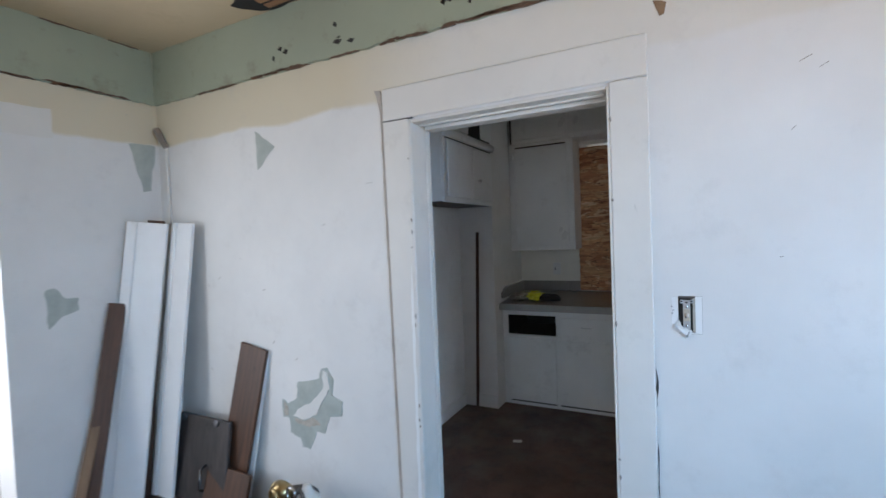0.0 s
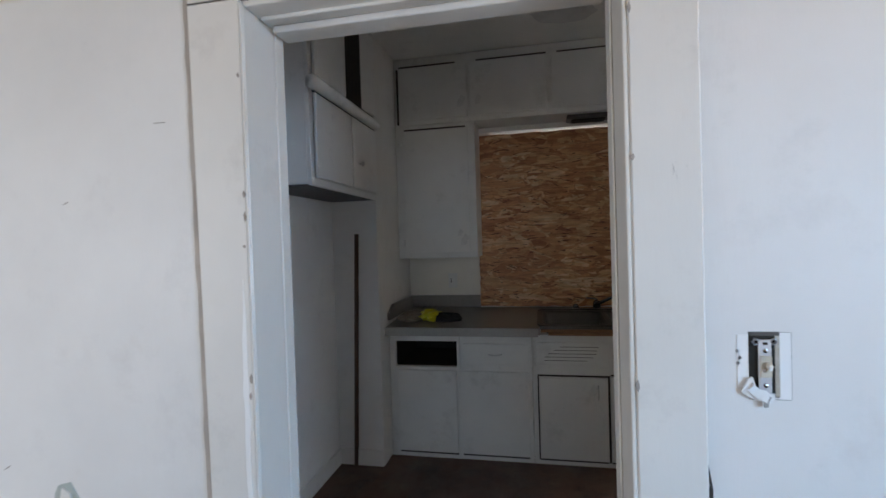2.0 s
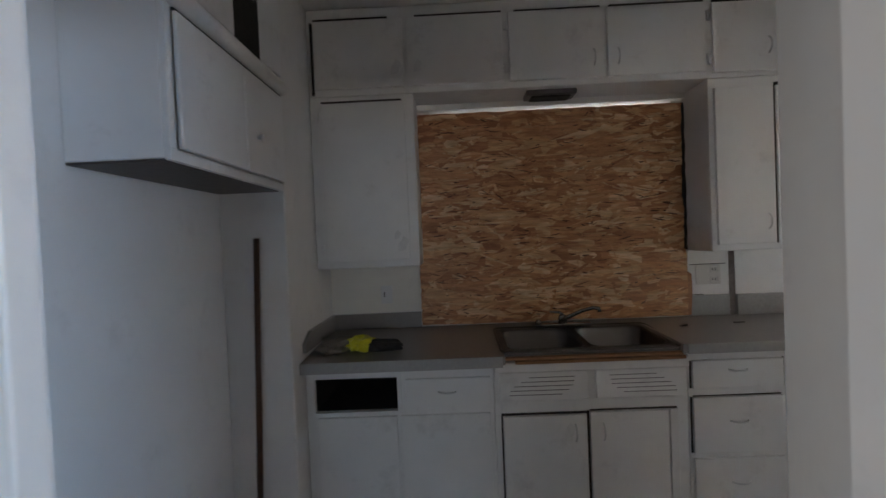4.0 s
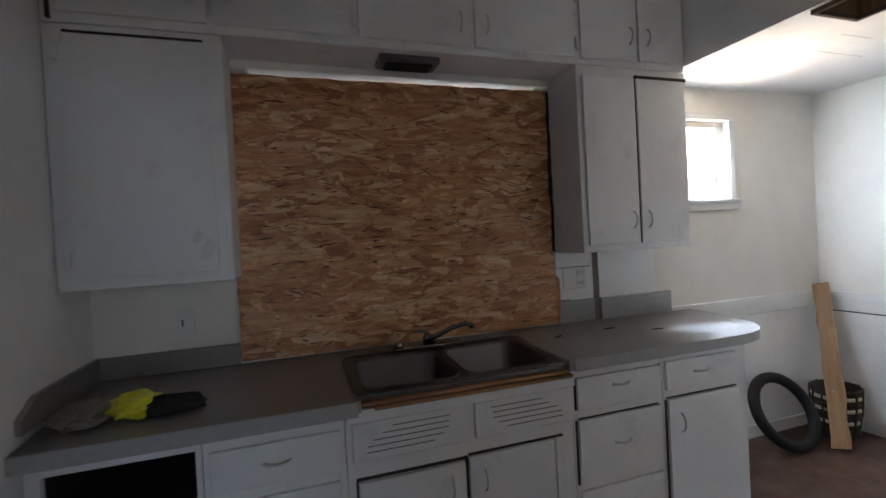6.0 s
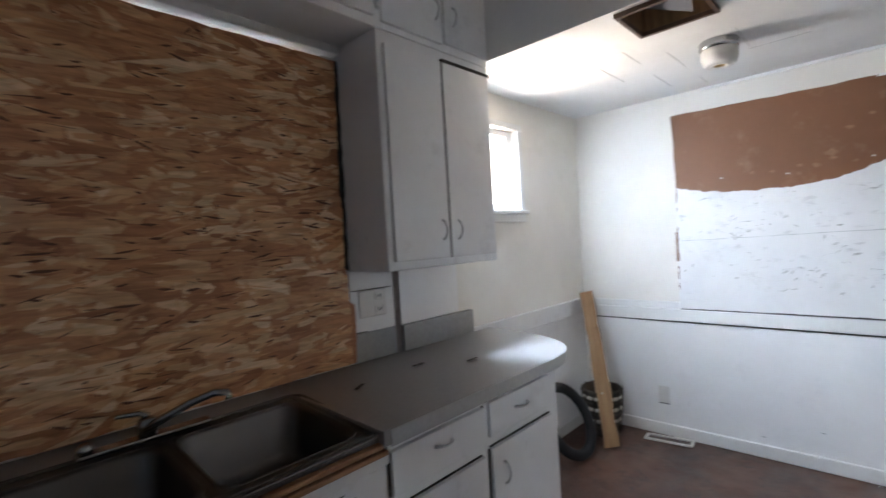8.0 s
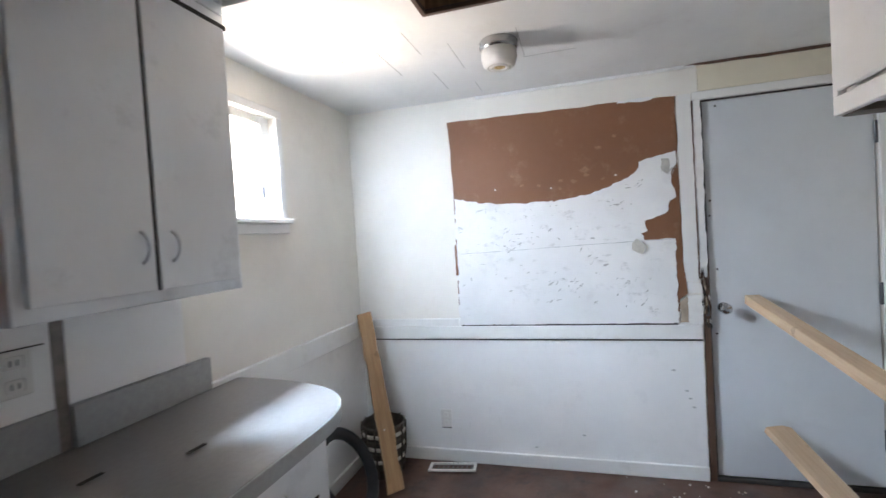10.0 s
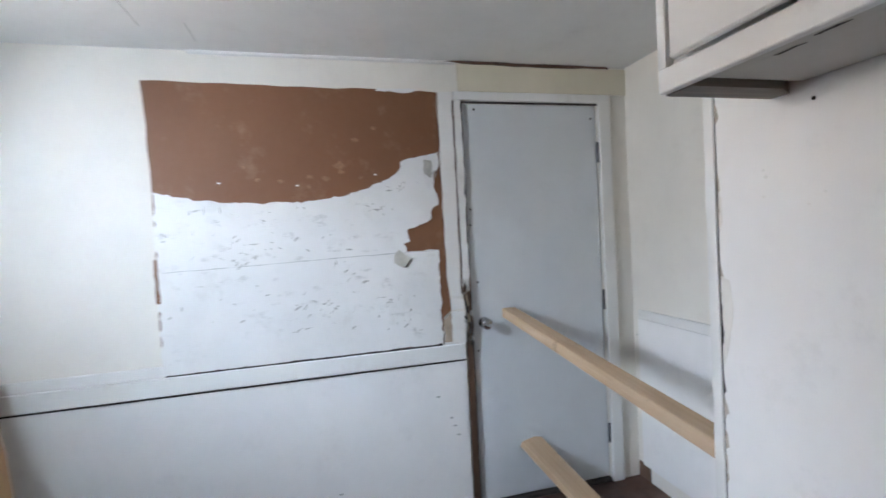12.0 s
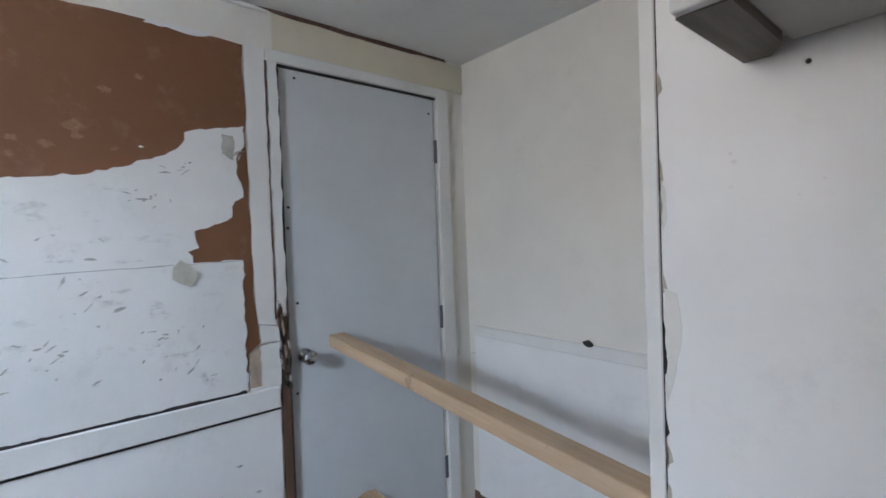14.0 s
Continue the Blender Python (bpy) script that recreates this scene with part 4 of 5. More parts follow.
was = b.inputs["Base Color"].links[0].from_socket
streak = ramp(n, l, noise_node(n, l, co, 14, 8, 0.72, (1, 0.7, 1.5)), [(0.57, (0, 0, 0)), (0.68, (0.42, 0.42, 0.42))])
where = ramp(n, l, noise_node(n, l, co, 2.6, 3, 0.5), [(0.46, (0, 0, 0)), (0.60, (1, 1, 1))])
both = mixed(n, l, 1.0, streak, where, "MULTIPLY")
l.new(mixed(n, l, both, was, (0.30, 0.285, 0.26)), b.inputs["Base Color"])
part("facing", ragged(facing, "x", 3.5845, 3.588, 0.018, 0.006, 13), m_face, torn, "torn white facing with dark scuffs")
part("bottom_gap", ragged([(4.19, 0.852), (5.42, 0.852), (5.42, 0.858), (4.8, 0.860), (4.19, 0.861)], "x", 3.5835, 3.5995, 0.06, 0.001, 18), CRACK, torn)

# partition end post
post = thing("partition_corner", (2.27, 3.8, 0), "white painted partition edge with cracked joint", "trim", kind="structure")
part("edge_board", box(2.2625, 2.293, 3.600, 3.8305, -0.012, 2.253, 0.003), DINING_TRIM, post)
part("face_panel", prism([(0.722, -0.012), (2.261, -0.012), (2.261, 2.253), (2.1235, 2.253), (2.1235, 1.6635), (0.722, 1.6635)], "y", 3.831, 3.838), PANEL_PAINT, post)
part("edge_strip", box(2.2632, 2.293, 3.831, 3.842, -0.012, 2.253, 0.002), DINING_TRIM, post)
part("joint", box(2.2612, 2.2634, 3.8305, 3.8385, -0.012, 2.2), CRACK, post)

# brace timbers against the back door


def plank(name, top, base, across, width, thick, mat, label, category="board", bevel=0.003, group="", worn=0.0, bead=0.0, seed=1):
    """A board from base to top; across: the way of its broad face's width."""
    top, base, across = Vector(top), Vector(base), Vector(across)
    up = (top - base).normalized()
    across = (across - up * across.dot(up)).normalized()
    out = across.cross(up)
    long = (top - base).length
    if worn:
        h = width / 2
        bm = ragged([(-h, 0), (h, 0.008), (h, long * 0.5), (h * 0.86, long), (-h * 0.9, long - 0.01), (-h * 0.85, long * 0.6)], "y", -thick / 2, thick / 2, 0.07, worn, seed)
    else:
        bm = box(-width / 2, width / 2, -thick / 2, thick / 2, 0, long, bevel)
    if bead:
        box(-width / 2, -width / 2 + bead, thick / 2 - 0.001, thick / 2 + 0.009, 0, long, 0.004, bm, 2)
        box(-width / 2, -width / 2 + bead, -thick / 2 - 0.009, -thick / 2 + 0.001, 0, long, 0.004, bm, 2)
    turn = Matrix((across, out, up)).transposed().to_4x4()
    turn.translation = base
    ob = mesh_object(name, bm, mat)
    ob.matrix_basis = turn
    return tagged(ob, label, category, group)


plank("brace_timber", (3.598, 3.828, 0.984), (2.2945, 3.782, 0.829), (0, 1, 0), 0.072, 0.048, PINE_Z2, "pale pine timber wedged flat against the back door", "timber", group="door braces")
plank("brace_timber", (3.596, 3.745, 0.298), (3.05, 3.51, -0.01), (-0.45, 0.9, 0), 0.135, 0.037, PINE_Z2, "short pale pine timber bracing the door foot", "timber", group="door braces")

# ---- first room: boards, patches, scraps ----
WHITE_BOARD = painted("white_board_paint", (0.80, 0.80, 0.79), (0.45, 0.42, 0.38), 0.4, 0.4)
lab = "long white painted trim board leaning in the corner"
plank("leaning_board", (-2.085, 3.44, 1.585), (-2.16, 3.245, -0.01), (0.80, 0.60, 0), 0.215, 0.022, WHITE_BOARD, lab, group="boards in the corner", bead=0.055)
plank("leaning_board", (-1.915, 3.545, 1.575), (-2.03, 3.40, -0.01), (1, 0.06, 0), 0.165, 0.020, WHITE_BOARD, lab, group="boards in the corner", bead=0.035)
plank("leaning_board", (-2.120, 3.508, 1.60), (-2.17, 3.36, -0.01), (0.6, 0.75, 0), 0.09, 0.018, BROWN_Z, "narrow brown board leaning behind white boards", group="boards in the corner")
plank("leaning_board", (-2.185, 3.300, 1.13), (-2.115, 3.045, -0.01), (0.55, 0.80, 0), 0.085, 0.020, BROWN_Z, "brown stained board leaning on the side wall", group="boards in the corner")
plank("leaning_board", (-2.19, 3.235, 0.80), (-2.11, 2.985, -0.01), (0.55, 0.80, 0), 0.05, 0.022, timber("faded_brown_strip", (0.27, 0.16, 0.09), (0.14, 0.08, 0.045), 2), "narrow bare wood strip leaning on the side wall", group="boards in the corner")
plank("leaning_board", (-1.425, 3.588, 0.875), (-1.60, 3.50, -0.01), (1, 0.05, 0), 0.195, 0.020, BROWN_Z, "brown stained board leaning on the wall", group="boards in the corner")
plank("leaning_board", (-1.435, 3.597, 0.862), (-1.585, 3.535, -0.01), (1, 0.05, 0), 0.215, 0.010, WHITE_BOARD, "white painted board behind a brown one", group="boards in the corner")
plank("wood_scrap", (-1.545, 3.485, 0.215), (-1.56, 3.43, -0.01), (1, 0.05, 0), 0.32, 0.022, BROWN_Z, "short reddish brown wood offcut on the floor", "board")
plate = thing("dark_metal_plate", (-1.77, 3.48, 0), "dark worn metal plate with a small bracket", "metal plate")
pl = box(-0.215, 0.215, -0.012, 0.012, 0, 0.475, 0.011, seg=3)
part("panel", leaning(pl, pose(-1.77, 3.44, -0.01, -9)), DARKWOOD_Z, plate)
for dx in (-0.17, 0.11):
    part("rivet", leaning(lathe([(0.022, 0), (0.02, -0.008), (0.008, -0.012)], (dx, -0.012, 0.455), 14, "y"), pose(-1.77, 3.44, -0.01, -9)), IRON, plate)
part("bracket", leaning(tube([(0.05, -0.014, 0.08), (0.05, -0.045, 0.10), (0.05, -0.045, 0.20), (0.05, -0.014, 0.22)], 0.008, 8), pose(-1.77, 3.44, -0.01, -9)), STEEL, plate, "dull steel bracket", True)

# small bucket with discarded plumbing
pail = thing("scrap_pail", (-0.99, 3.42, 0), "small pail heaped with brass and steel fittings", "bucket")
part("pail_body", lathe([(0.095, -0.012), (0.115, 0.22), (0.120, 0.225), (0.110, 0.222), (0.09, 0.0)], (-0.99, 3.40, 0), 24), IRON, pail, smooth=True)
rng = random.Random(4)
valve = part("fitting", leaning(lathe([(0.0, 0.03), (0.030, 0.03), (0.052, 0.024), (0.056, 0.0), (0.052, -0.03), (0.03, -0.04), (0.0, -0.04)], (0, 0, 0), 24, "y", False), pose(-1.02, 3.36, 0.265, 20, 0, 15)), BRASS, pail, "tarnished brass valve body", True)
for k, (dx, dy, cz, r0) in enumerate(((-0.02, -0.10, 0.275, 0.034), (0.05, -0.06, 0.285, 0.030), (0.075, -0.03, 0.25, 0.042), (-0.06, -0.02, 0.255, 0.045))):
    tl = rng.uniform(-0.5, 0.5)
    ring = [(-0.99 + dx + r0 * math.cos(a) * math.cos(tl), 3.40 + dy + r0 * math.cos(a) * math.sin(tl), cz + r0 * math.sin(a)) for a in (2 * math.pi * i / 18 for i in range(18))]
    part("fitting", tube(ring, rng.uniform(0.007, 0.011), 8, closed=True), (BRASS, CHROME, IRON)[k % 3], pail, "tangled metal ring", True)
part("fitting", lathe([(0.05, 0), (0.055, 0.03), (0.03, 0.05), (0.02, 0.085)], (-0.90, 3.40, 0.22), 18), PLASTIC, pail, "white plastic cap", True)

# torn paint patches
BARE_PLASTER = plain("tan_bare_plaster", (0.46, 0.41, 0.34), 0.9, 0.25, 30)
patches = thing("paint_patch", (-1.3, 3.6, 1.9), "bare grey-green patches where paint came off", "wall patch", kind="structure")
part("patch", ragged([(-1.352, 2.045), (-1.215, 1.945), (-1.345, 1.835)], "y", 3.6005, 3.604, 0.03, 0.004, 31), FLAP, patches)
part("patch", ragged([(-1.248, 0.60), (-1.208, 0.578), (-1.144, 0.617), (-1.13, 0.706), (-0.98, 0.74), (-0.966, 0.79), (-0.928, 0.80), (-0.887, 0.745), (-0.90, 0.663), (-0.833, 0.637), (-0.844, 0.562), (-0.925, 0.55), (-0.961, 0.457), (-1.018, 0.456), (-1.062, 0.359), (-1.114, 0.359), (-1.13, 0.408), (-1.198, 0.427), (-1.201, 0.503), (-1.247, 0.502)], "y", 3.6005, 3.604, 0.02, 0.005, 32), FLAP, patches)
part("flake", ragged([(-1.171, 0.522), (-1.128, 0.568), (-1.055, 0.599), (-0.997, 0.65), (-0.958, 0.685), (-0.951, 0.787), (-0.922, 0.775), (-0.909, 0.696), (-0.949, 0.642), (-1.012, 0.546), (-1.092, 0.513)], "y", 3.596, 3.6, 0.02, 0.006, 33), ROOM_TRIM, patches, "curled flake of old cream paint")
part("rough_plaster", ragged([(-1.235, 0.59), (-1.205, 0.56), (-1.21, 0.515), (-1.24, 0.51)], "y", 3.5995, 3.6003, 0.01, 0.004, 38), BARE_PLASTER, patches, "tan bare plaster")
part("rough_plaster", ragged([(-1.165, 0.51), (-1.09, 0.505), (-1.03, 0.53), (-0.985, 0.50), (-1.06, 0.475), (-1.15, 0.485)], "y", 3.5995, 3.6003, 0.01, 0.004, 39), BARE_PLASTER, patches, "tan bare plaster")
part("patch", ragged([(2.98, 1.24), (3.02, 1.25), (3.07, 1.19), (3.125, 1.185), (3.125, 1.12), (3.05, 1.10), (2.985, 1.04)], "x", -2.2205, -2.217, 0.02, 0.005, 34), FLAP, patches)
part("patch", ragged([(3.43, 2.06), (3.585, 2.065), (3.545, 1.79), (3.50, 1.78)], "x", -2.2205, -2.217, 0.03, 0.006, 35), FLAP, patches)
part("patch", ragged([(0.605, 2.215), (0.645, 2.20), (0.64, 2.165), (0.625, 2.16)], "y", 3.6005, 3.604, 0.02, 0.004, 36), plain("brown_stain", (0.24, 0.15, 0.09), 0.8), patches)
part("patch", ragged([(2.80, 2.02), (3.06, 2.03), (3.055, 2.18), (2.80, 2.17)], "x", -2.2205, -2.2175, 0.05, 0.004, 37), ROOM_TRIM, patches)
strip = thing("corner_strip", (-2.13, 3.59, 1.6), "grey loose corner strip with a bent top", "trim")
part("bent_top", tube([(-2.195, 3.585, 2.165), (-2.15, 3.585, 2.10), (-2.11, 3.585, 2.045)], [0.022, 0.02, 0.016], 6), plain("brown_grey_metal", (0.25, 0.21, 0.18), 0.7), strip)
part("strip", box(-2.145, -2.110, 3.585, 3.6025, 0.2, 2.05, 0.004), ROOM_TRIM, strip)
stains = thing("frieze_damage", (-0.5, 3.585, 2.35), "dark holes and torn edges in the green frieze", "wall patch", kind="structure")
rng = random.Random(8)
for k in range(14):
    cx, cz = rng.choice([-0.75, -0.72, -0.1, 0.0, -0.25, -1.1]) + rng.uniform(-0.08, 0.08), rng.uniform(2.36, 2.46)
    w, h = rng.uniform(0.008, 0.028), rng.uniform(0.006, 0.018)
    part("hole", ragged([(cx - w, cz), (cx, cz + h), (cx + w, cz + h * 0.4), (cx + w * 0.3, cz - h)], "y", 3.5835, 3.587, 0.01, 0.004, 50 + k), CRACK, stains)
for k in range(22):
    w = rng.uniform(0.03, 0.12)
    cx, cz = rng.uniform(-2.1, 0.6), 2.315 + rng.uniform(-0.006, 0.006)
    part("torn_edge", ragged([(cx - w, cz - 0.004), (cx + w, cz - 0.003), (cx + w * 0.7, cz + 0.006), (cx - w * 0.8, cz + 0.005)], "y", 3.5815, 3.587, 0.02, 0.003, 80 + k), RAW_Z, stains, "brown torn edge")
for k in range(12):
    w = rng.uniform(0.03, 0.12)
    cy, cz = rng.uniform(2.7, 3.5), 2.315 + rng.uniform(-0.005, 0.006) + (0.318 if k % 3 == 0 else 0)
    part("torn_edge", ragged([(cy - w, cz - 0.004), (cy + w, cz - 0.003), (cy + w * 0.7, cz + 0.006), (cy - w * 0.8, cz + 0.005)], "x", -2.205, -2.1985, 0.02, 0.003, 120 + k), RAW_Z, stains, "brown torn edge")
gap = thing("ceiling_break", (-1.1, 3.5, 2.63), "dark break in the ceiling board showing laths", "ceiling damage", kind="structure")
part("break", ragged([(-1.30, 3.45), (-1.22, 3.56), (-1.16, 3.583), (-0.6, 3.583), (-0.5, 3.30), (-1.0, 3.28)], "z", 2.630, 2.6355, 0.04, 0.012, 41), DARK_CAVITY, gap)
for k in range(5):
    part("lath", box(-1.15, -0.6, 3.31 + 0.052 * k, 3.345 + 0.052 * k, 2.624, 2.631, 0.002), RAW_X, gap, "bare brown lath")

SEAM_GREY = plain("pale_grey_line", (0.36, 0.35, 0.33), 0.85)
switch = thing("light_switch", (0.69, 3.6, 1.14), "bare light switch in a broken wall box without cover", "switch")
part("wall_box", boxes([(0.660, 0.711, 3.6002, 3.6040, 1.082, 1.205)]), DARK_CAVITY, switch)
part("box_side", boxes([(0.7035, 0.711, 3.5992, 3.6036, 1.084, 1.2)]), BARE_PLASTER, switch, "crumbled plaster inside the box edge")
part("box_side", boxes([(0.661, 0.711, 3.5990, 3.6036, 1.1985, 1.2055)]), STEEL, switch, "dull steel lip of the wall box")
DULL = metal("galvanised_strap", (0.55, 0.56, 0.58), 0.42)
strap = part("strap", boxes([(0.674, 0.696, 3.5945, 3.5985, 1.088, 1.192)], 0.001), DULL, switch, "galvanised mounting strap")
part("strap_ear", tube([(0.676, 3.5965, 1.190), (0.668, 3.5965, 1.193), (0.665, 3.5965, 1.187), (0.668, 3.5965, 1.182), (0.676, 3.5965, 1.184)], 0.0022, 6), DULL, strap, smooth=True)
part("strap_ear", tube([(0.694, 3.5965, 1.190), (0.702, 3.5965, 1.194), (0.705, 3.5965, 1.188), (0.702, 3.5965, 1.184), (0.694, 3.5965, 1.184)], 0.0022, 6), DULL, strap, smooth=True)
part("slot", box(0.681, 0.689, 3.5938, 3.5948, 1.182, 1.187), DARK_CAVITY, strap)
body = part("switch_body", box(0.675, 0.6955, 3.5915, 3.5945, 1.121, 1.162, 0.0015), plain("aged_ivory", (0.50, 0.45, 0.36), 0.5, 0.2), switch, "aged ivory switch body")
part("toggle", leaning(box(-0.004, 0.004, -0.014, 0, -0.006, 0.006, 0.002), pose(0.688, 3.592, 1.146, 18)), PLASTIC, body)
part("terminal", box(0.679, 0.686, 3.5895, 3.5915, 1.131, 1.138, 0.001), CHROME, body)
part("screw", lathe([(0.004, 0), (0.004, -0.002), (0.001, -0.003)], (0.685, 3.5945, 1.171), 10, "y"), CHROME, strap)
part("screw", lathe([(0.004, 0), (0.004, -0.002), (0.001, -0.003)], (0.685, 3.5945, 1.106), 10, "y"), CHROME, strap)
parts("bare_margin", [(0.7115, 0.731, 3.6012, 3.6036, 1.078, 1.204), (0.640, 0.6595, 3.6012, 3.6036, 1.10, 1.200)], PANEL_PAINT, switch, 0.0, "unpainted margin left by the cover")
parts("cover_line", [(0.7312, 0.7322, 3.6014, 3.6034, 1.078, 1.204), (0.712, 0.731, 3.6014, 3.6034, 1.2042, 1.2050), (0.660, 0.731, 3.6014, 3.6034, 1.0765, 1.0775)], SEAM_GREY, switch, 0.0, "fine grey line round the old cover")
part("torn_paper", ragged([(0.645, 1.092), (0.655, 1.118), (0.664, 1.122), (0.668, 1.104), (0.684, 1.096), (0.700, 1.090), (0.700, 1.080), (0.686, 1.066), (0.672, 1.078), (0.658, 1.082)], "y", 3.594, 3.5975, 0.008, 0.003, 43), WHITE_BOARD, switch, "torn white wall paper")
part("torn_paper", ragged([(0.652, 1.098), (0.664, 1.112), (0.672, 1.098), (0.690, 1.086), (0.684, 1.074), (0.664, 1.088)], "y", 3.590, 3.593, 0.008, 0.003, 44), WHITE_BOARD, switch, "curled torn wall paper")
part("torn_paper", ragged([(0.682, 1.083), (0.694, 1.086), (0.688, 1.066), (0.681, 1.064)], "y", 3.592, 3.5936, 0.008, 0.002, 45), SEAM_GREY, switch, "grey paper shreds")
for cx, cz in ((0.640, 1.168), (0.644, 1.155), (0.641, 1.145)):
    part("nick", ragged([(cx - 0.003, cz), (cx, cz + 0.005), (cx + 0.004, cz + 0.001), (cx, cz - 0.004)], "y", 3.6012, 3.6034, 0.006, 0.001, int(cz * 999)), SEAM_GREY, switch, "small dark nick")

# ---- kitchen: small things ----
stick = mesh_object("broom_stick", tube([(-0.885, 5.368, -0.01), (-0.83, 5.362, 1.455)], 0.0135, 10), BROWN_Z, True)
tagged(stick, "brown wooden stick leaning on the wall", "stick")
bag = thing("crumpled_bag", (-0.44, 5.66, 0.886), "crumpled yellow plastic bag on the worktop", "bag")


def crumple(cx, cy, cz, sx, sy, sz, seed, amount=0.35):
    out = bmesh.new()
    bmesh.ops.create_icosphere(out, subdivisions=3, radius=1)
    off = Vector((seed * 3.1, seed * 1.7, seed))
    for v in out.verts:
        k = 1 + amount * (noise.noise(v.co * 2.2 + off) + 0.6 * noise.noise(v.co * 5 + off))
        v.co = Vector((cx + v.co.x * sx * k, cy + v.co.y * sy * k, max(cz + 0.001, cz + sz * (0.6 + v.co.z * k * 0.7))))
    return out


part("wrap", crumple(-0.435, 5.655, 0.860, 0.075, 0.09, 0.06, 2), YELLOW, bag)
cloth = tagged(mesh_object("crumpled_paper", crumple(-0.565, 5.68, 0.862, 0.085, 0.14, 0.045, 5, 0.5), CLOTH), "crumpled pale paper on the worktop", "paper")
glove = tagged(mesh_object("black_glove", crumple(-0.325, 5.63, 0.859, 0.105, 0.05, 0.045, 9, 0.3), RUBBER), "small black rubber glove on the worktop", "glove")
outlet_l = thing("wall_outlet", (-0.36, 6.114, 1.09), "painted-over wall outlet above the worktop", "outlet")
part("plate", box(-0.395, -0.325, 6.108, 6.114, 1.035, 1.145, 0.002), KITCHEN_PAINT, outlet_l)
part("slot", box(-0.377, -0.370, 6.106, 6.109, 1.075, 1.105), SLOT, outlet_l)
outlet_r = thing("wall_outlet", (1.59, 6.114, 1.12), "ivory outlet and switch plate beside the boarded window", "outlet")
part("plate", box(1.515, 1.665, 6.098, 6.106, 1.075, 1.195, 0.003), PLASTIC, outlet_r)
for zz in (1.105, 1.165):
    part("socket", box(1.60, 1.645, 6.096, 6.0985, zz - 0.018, zz + 0.018, 0.004), PLASTIC, outlet_r)
    parts("slot", [(1.612, 1.616, 6.0945, 6.0965, zz - 0.008, zz + 0.008), (1.628, 1.632, 6.0945, 6.0965, zz - 0.008, zz + 0.008)], CRACK, outlet_r, 0.0)
wallstrip = thing("wall_strip", (1.735, 6.1, 0.886), "brown bare strip between wall panels", "trim", kind="structure")
part("strip", box(1.718, 1.750, 6.104, 6.114, 0.886, 1.284), plain("bare_brown_strip", (0.22, 0.19, 0.17), 0.8), wallstrip)
part("panel", box(1.476, 1.716, 6.107, 6.114, 1.012, 1.284), PANEL_PAINT, wallstrip)
part("panel", box(1.752, 2.156, 6.103, 6.114, 1.010, 1.284), PANEL_PAINT, wallstrip)
parts("crack", [(1.48, 1.70, 6.1055, 6.108, 1.195, 1.199), (1.48, 1.56, 6.1055, 6.108, 1.012, 1.016)], CRACK, wallstrip, 0.0)
for x, y in ((1.62, 5.86), (1.80, 5.72), (1.30, 5.83)):
    tagged(mesh_object("countertop_crumb", leaning(box(-0.03, 0.03, -0.006, 0.006, 0.8855, 0.889, 0.001), pose(x, y, 0, 0, 0, rng.uniform(-20, 40))), CRACK), "dark scrap lying on the worktop", "debris", "scraps on the worktop")
SMUDGE = plain("grime_smudge", (0.66, 0.665, 0.665), 0.6, 0.08, 30)
for par, x, z, s, y in ((left_cab, -0.21, 1.40, 0.030, FRONT_U), (left_cab, -0.24, 1.45, 0.018, FRONT_U), (top_cab, -0.21, 2.36, 0.03, FRONT_U), (top_cab, -0.09, 2.36, 0.025, FRONT_U), (sink_base, 0.59, 0.46, 0.026, FRONT_B)):
    part("smudge", ragged([(x - s, z - s * 1.3), (x + s * 0.4, z - s), (x + s, z + s * 0.6), (x, z + s * 1.5), (x - s * 0.8, z + s * 0.4)], "y", y - 0.0006, y + 0.002, 0.012, 0.005, int(x * 50) + 99), SMUDGE, par, "grimy smudge where a handle was")

# ---- dining end: fittings and clutter ----
light = thing("ceiling_light", (2.85, 4.985, 2.14), "white porcelain lamp holder with a chrome collar", "ceiling light")
part("collar", lathe([(0.080, 2.256), (0.084, 2.248), (0.078, 2.238), (0.084, 2.228), (0.079, 2.216), (0.07, 2.21)], (2.85, 4.985, 0), 32), CHROME, light, "chrome collar", True)
part("body", lathe([(0.076, 2.214), (0.078, 2.18), (0.070, 2.152), (0.058, 2.140), (0.05, 2.139), (0.05, 2.143), (0.042, 2.143), (0.042, 2.138), (0.030, 2.138), (0.030, 2.148), (0.01, 2.15)], (2.85, 4.985, 0), 32), PLASTIC, light, "white porcelain body", True)
part("socket", lathe([(0.027, 2.150), (0.027, 2.142), (0.018, 2.142), (0.016, 2.149)], (2.85, 4.985, 0), 20), BRASS, light)
hole = thing("ceiling_hatch", (2.33, 5.05, 2.25), "dark rusty square opening in the ceiling with bent tin", "vent", kind="structure")
part("rim", boxes([(HX0 - 0.012, HX0 + 0.006, HY0 - 0.012, HY1 + 0.012, 2.236, 2.256), (HX1 - 0.006, HX1 + 0.012, HY0 - 0.012, HY1 + 0.012, 2.236, 2.256), (HX0 + 0.006, HX1 - 0.006, HY0 - 0.012, HY0 + 0.006, 2.236, 2.256), (HX0 + 0.006, HX1 - 0.006, HY1 - 0.006, HY1 + 0.012, 2.236, 2.256)], 0.002), plain("rusty_tin", (0.09, 0.055, 0.04), 0.6), hole)
